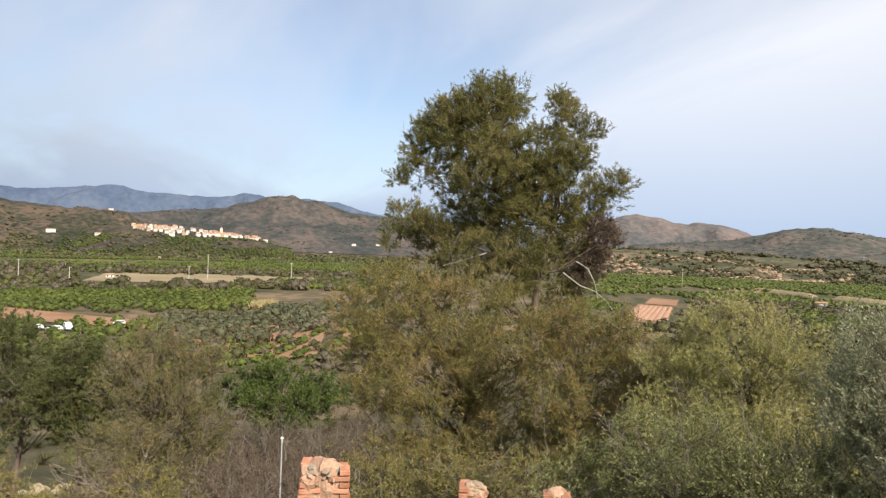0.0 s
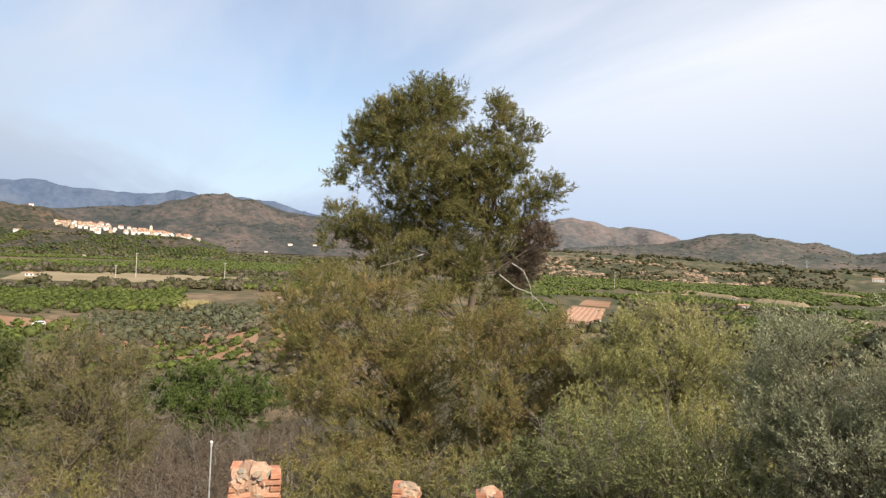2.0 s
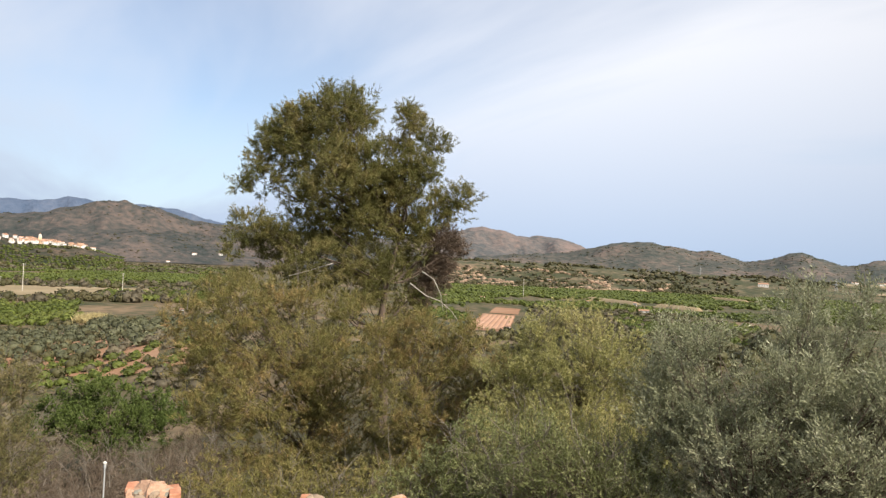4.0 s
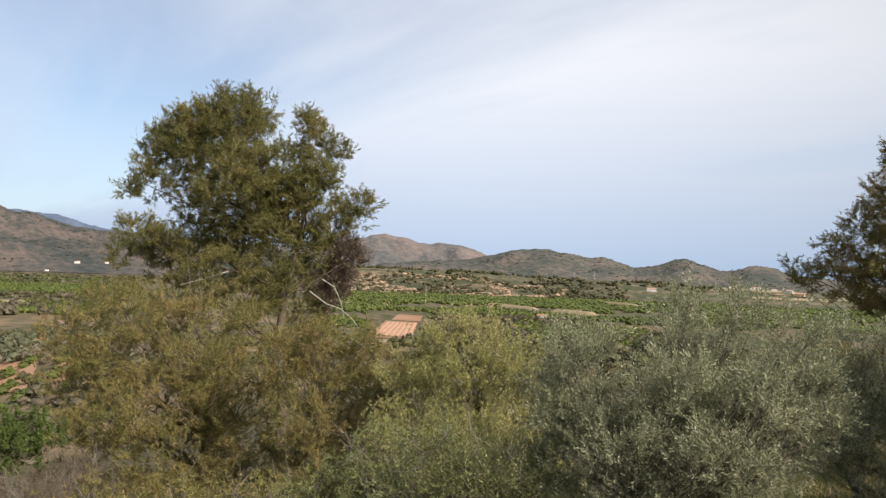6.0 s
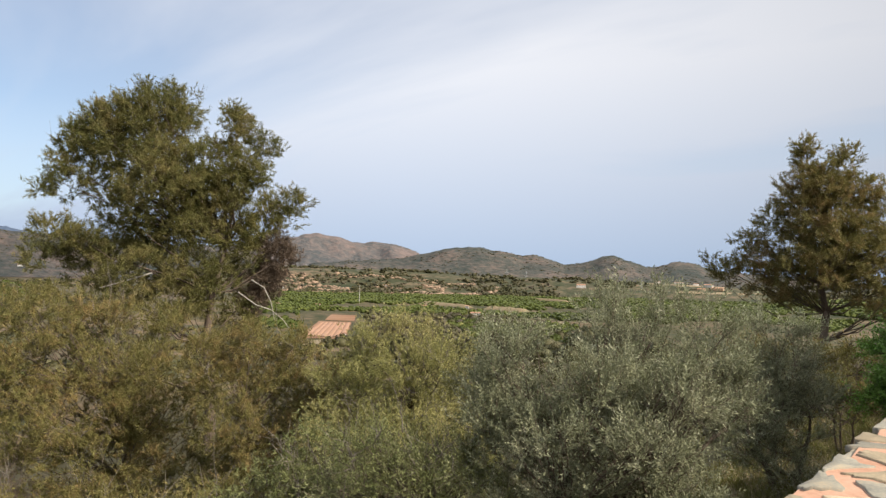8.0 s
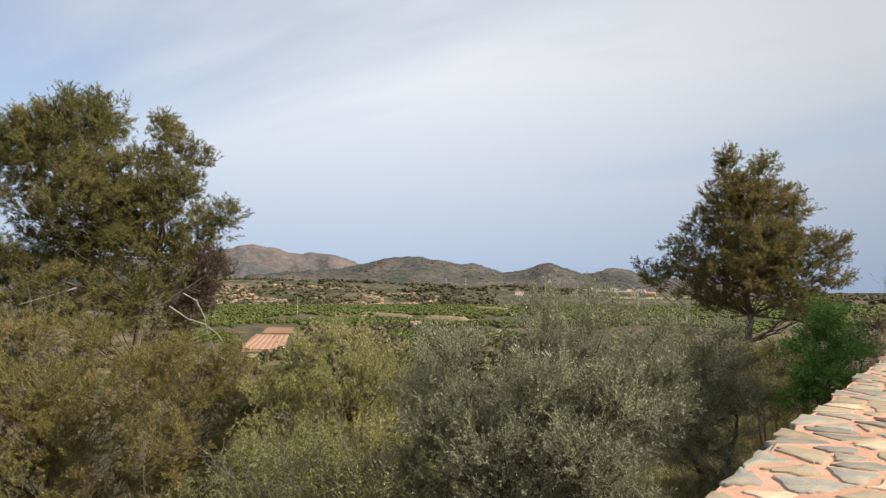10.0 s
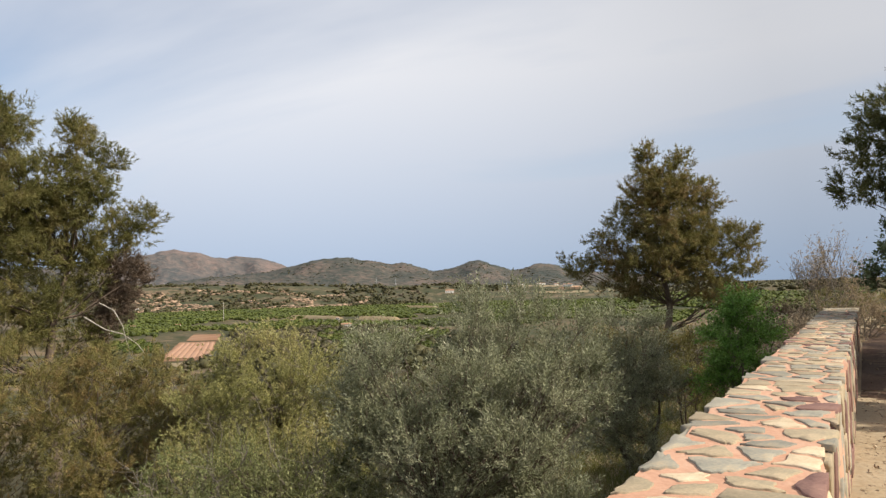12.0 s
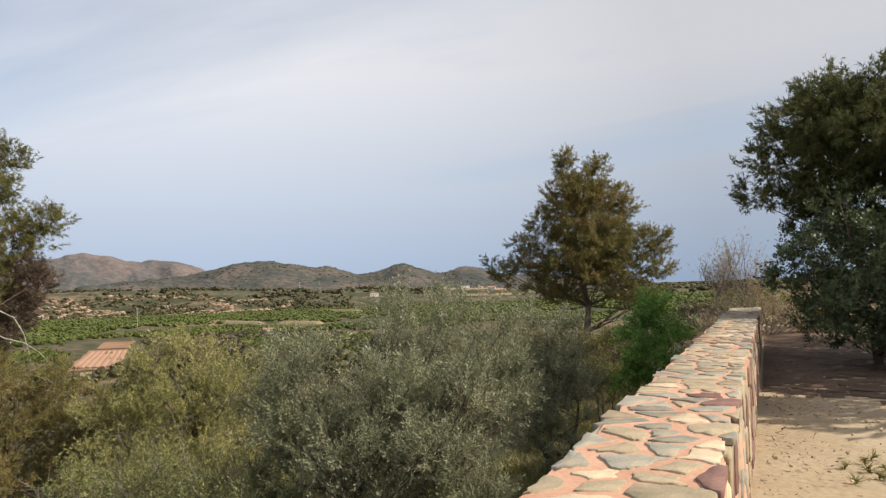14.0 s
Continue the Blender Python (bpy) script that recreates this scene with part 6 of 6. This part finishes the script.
# ---- ruined brick piers, lamp post ----
def pier(name, az, d, top_el, width, label):
    x, y, z0 = polar(az, d)
    zt = EYE_Z + math.tan(radians(top_el)) * d
    h = zt - z0
    rnd = random.Random(int(az))
    ob = root(name, pose(x, y, z0, 0, 0, az), label, "pier", "ruined piers")
    bm = box_bm((width - 0.06, width - 0.06, h + 0.3), (0, 0, h / 2 - 0.2))
    bmesh.ops.subdivide_edges(bm, edges=bm.edges[:], cuts=11, use_grid_fill=True)
    for vert in bm.verts:
        k = noise.noise_vector(vert.co * 9)
        r = math.hypot(vert.co.x, vert.co.y) / (width * 0.5)
        if vert.co.z > h - 0.12:
            vert.co.z -= 0.16 * min(1, r) ** 2
        vert.co += k * (0.045 if vert.co.z < h - 0.3 else 0.075)
    part("core", bm, M_RUBBLE, ob, "rough pinkish rubble and mortar")
    b1 = box_bm((0.24, 0.115, 0.052), (0, 0, 0), 0.006)
    me = bpy.data.meshes.new("brick")
    b1.to_mesh(me)
    b1.free()
    e = width / 2
    row = 0
    zc = h - 0.13
    while zc > 0.02 and row < 22:
        for sx in (-1, 1):
            for sy in (-1, 1):
                if rnd.random() < ((0.45, 0.55, 0.7)[row] if row < 3 else 0.84):
                    along = row % 2
                    px, py = sx * (e - (0.12 if along else 0.058)), sy * (e - (0.058 if along else 0.12))
                    put("brick", me, M_BRICK, ob, at=pose(px + rnd.uniform(-.012, .012), py + rnd.uniform(-.012, .012), zc, rnd.uniform(-2, 2), rnd.uniform(-2, 2), (0 if along else 90) + rnd.uniform(-4, 4)))
        zc -= 0.066
        row += 1
    for k in range(48):
        sb = bmesh.new()
        bmesh.ops.create_icosphere(sb, subdivisions=1, radius=rnd.uniform(0.035, 0.07))
        for vert in sb.verts:
            vert.co *= rnd.uniform(0.75, 1.2)
        s = part("stone", sb, M_RUBBLE_STONE if k % 4 else M_SLAB_GREY, ob)
        if k < 30:
            q = rnd.uniform(0, 6.28)
            r = rnd.uniform(0, e * 0.75)
            s.matrix_basis = pose(math.cos(q) * r, math.sin(q) * r, h - 0.09 - 0.13 * (r / e) ** 2 * 1.2, rnd.uniform(-20, 20), 0, rnd.uniform(0, 180)) @ Matrix.Diagonal((1.5, 1.1, 0.6, 1))
        else:
            s.matrix_basis = pose(rnd.uniform(-0.1, 0.1), -e + 0.03, h - rnd.uniform(0.1, 1.2), rnd.uniform(0, 90), 0, rnd.uniform(0, 180)) @ Matrix.Diagonal((1.2, 0.6, 0.8, 1))


pier("brick_pier", 78.2, 8.0, -16.75, 0.56, "ruined orange brick pier with a crumbling rubble top")
pier("brick_pier", 65.8, 8.4, -18.1, 0.34, "ruined brick pier half hidden by scrub")
pier("brick_pier", 59.2, 8.6, -18.2, 0.34, "ruined brick pier overgrown by a pine")


def lamp_post():
    d = 11.0
    x, y, z = polar(81.75, d)
    h = EYE_Z + math.tan(radians(-15.1)) * d - z
    ob = root("lamp_post", pose(x, y, z), "thin grey lamp post with a small white globe", "lamp post")
    v, q = tube(((0, 0, -0.3), (0, 0, h * 0.5), (0, 0, h - 0.12)), (0.015, 0.012, 0.010), 10)
    put("pole", mesh_from("pole", v, quads=q, smooth=True), M_METAL, ob)
    bm = bmesh.new()
    bmesh.ops.create_uvsphere(bm, u_segments=14, v_segments=10, radius=0.026, matrix=Matrix.Translation((0, 0, h - 0.06)) @ Matrix.Diagonal((1, 1, 0.85, 1)))
    part("globe", bm, M_WHITEWASH, ob, "small white globe")
    bm = bmesh.new()
    bmesh.ops.create_cone(bm, cap_ends=True, segments=12, radius1=0.02, radius2=0.016, depth=0.05, matrix=Matrix.Translation((0, 0, h - 0.1)))
    part("collar", bm, M_METAL, ob)


lamp_post()


# ---- terrace details ----
def needle_carpet():
    """Brown litter on the soil under the terrace trees, painted dark for their shade, with a ragged rim."""
    nx, ny = 90, 150
    X, Y = np.meshgrid(np.linspace(-0.16, 8, nx), np.linspace(9.2, 25, ny), indexing="ij")
    v, keep = [], np.zeros((nx, ny), bool)
    for i in range(nx):
        for j in range(ny):
            x, y = X[i, j], Y[i, j]
            z = 0.05 * noise.noise((x * 0.5, y * 0.5, 3)) + 0.02 * noise.noise((x * 2.3, y * 2.3, 3))
            v.append((x, y, z + 0.012))
            rim = min(y - 10.6, 24.5 - y) * 0.9
            keep[i, j] = rim + 0.9 * noise.fractal((x * 1.1, y * 1.4, 8), 0.7, 2.0, 5) > 0 and noise.fractal((x * 1.6, y * 2.4, 2), 0.6, 2.0, 4) > -0.42
    q = [(i * ny + j, (i + 1) * ny + j, (i + 1) * ny + j + 1, i * ny + j + 1) for i in range(nx - 1) for j in range(ny - 1) if keep[i, j]]
    put("needle_carpet", mesh_from("needle_carpet", v, quads=q, smooth=True), M_SHADED_LITTER, label="brown litter and reddish soil, darkened for the shade under the trees", category="leaf litter", kind="stuff")


needle_carpet()


def litter():
    tv = np.array(((-1, -0.35, 0.1), (1, -0.3, 0.0), (0.9, 0.35, 0.15), (-0.9, 0.3, 0.05)))
    tf = np.array(((0, 1, 2), (0, 2, 3)))
    p = []
    for cx, cy, sx, sy, n in ((0.0, 8.5, 0.16, 3.0, 700), (0.5, 9.6, 0.5, 0.7, 500), (0.5, 6.9, 0.45, 0.5, 260), (2.2, 10.2, 1.0, 0.6, 260), (1.6, 13, 2.0, 1.6, 1500), (1.2, 5, 1.5, 2.5, 120)):
        p.append(np.stack([cx + rng.normal(size=n) * sx, cy + rng.normal(size=n) * sy, np.full(n, 0.035)], -1))
    p = np.concatenate(p)
    p = p[p[:, 0] > -0.15]
    v, f = scatter(tv, tf, p, turns(len(p), 4.0), 0.006 + 0.02 * rng.uniform(0, 1, len(p)) ** 2)
    put("leaf_litter", mesh_from("leaf_litter", v, f), M_LITTER, label="scattered dry brown leaves and twigs on sandy soil", category="leaf litter", kind="stuff")
    n = 260
    p = np.stack([rng.uniform(-0.15, 4, n), rng.uniform(2, 16, n), np.full(n, 0.025)], -1)
    v, f = scatter(ICO_V * np.array((1, 0.8, 0.6)), ICO_F, p, turns(n), rng.uniform(0.006, 0.026, n))
    put("pebbles", mesh_from("pebbles", v, f), M_PEBBLE, label="small pale pebbles on the terrace", category="pebbles", kind="stuff")
    tv, tf = needle_tuft(40, 0.1, 0.008, 1.2)
    p = np.stack([0.9 + rng.normal(size=26) * 0.18, 6.6 + rng.normal(size=26) * 0.25, np.full(26, 0.01)], -1)
    v, f = scatter(tv, tf, p, turns(26, 3), rng.uniform(0.6, 1.2, 26))
    put("weeds", mesh_from("weeds", v, f), M_GRASS, label="sparse green weed on bare sandy soil", category="weeds", kind="stuff")


litter()
make_wall()
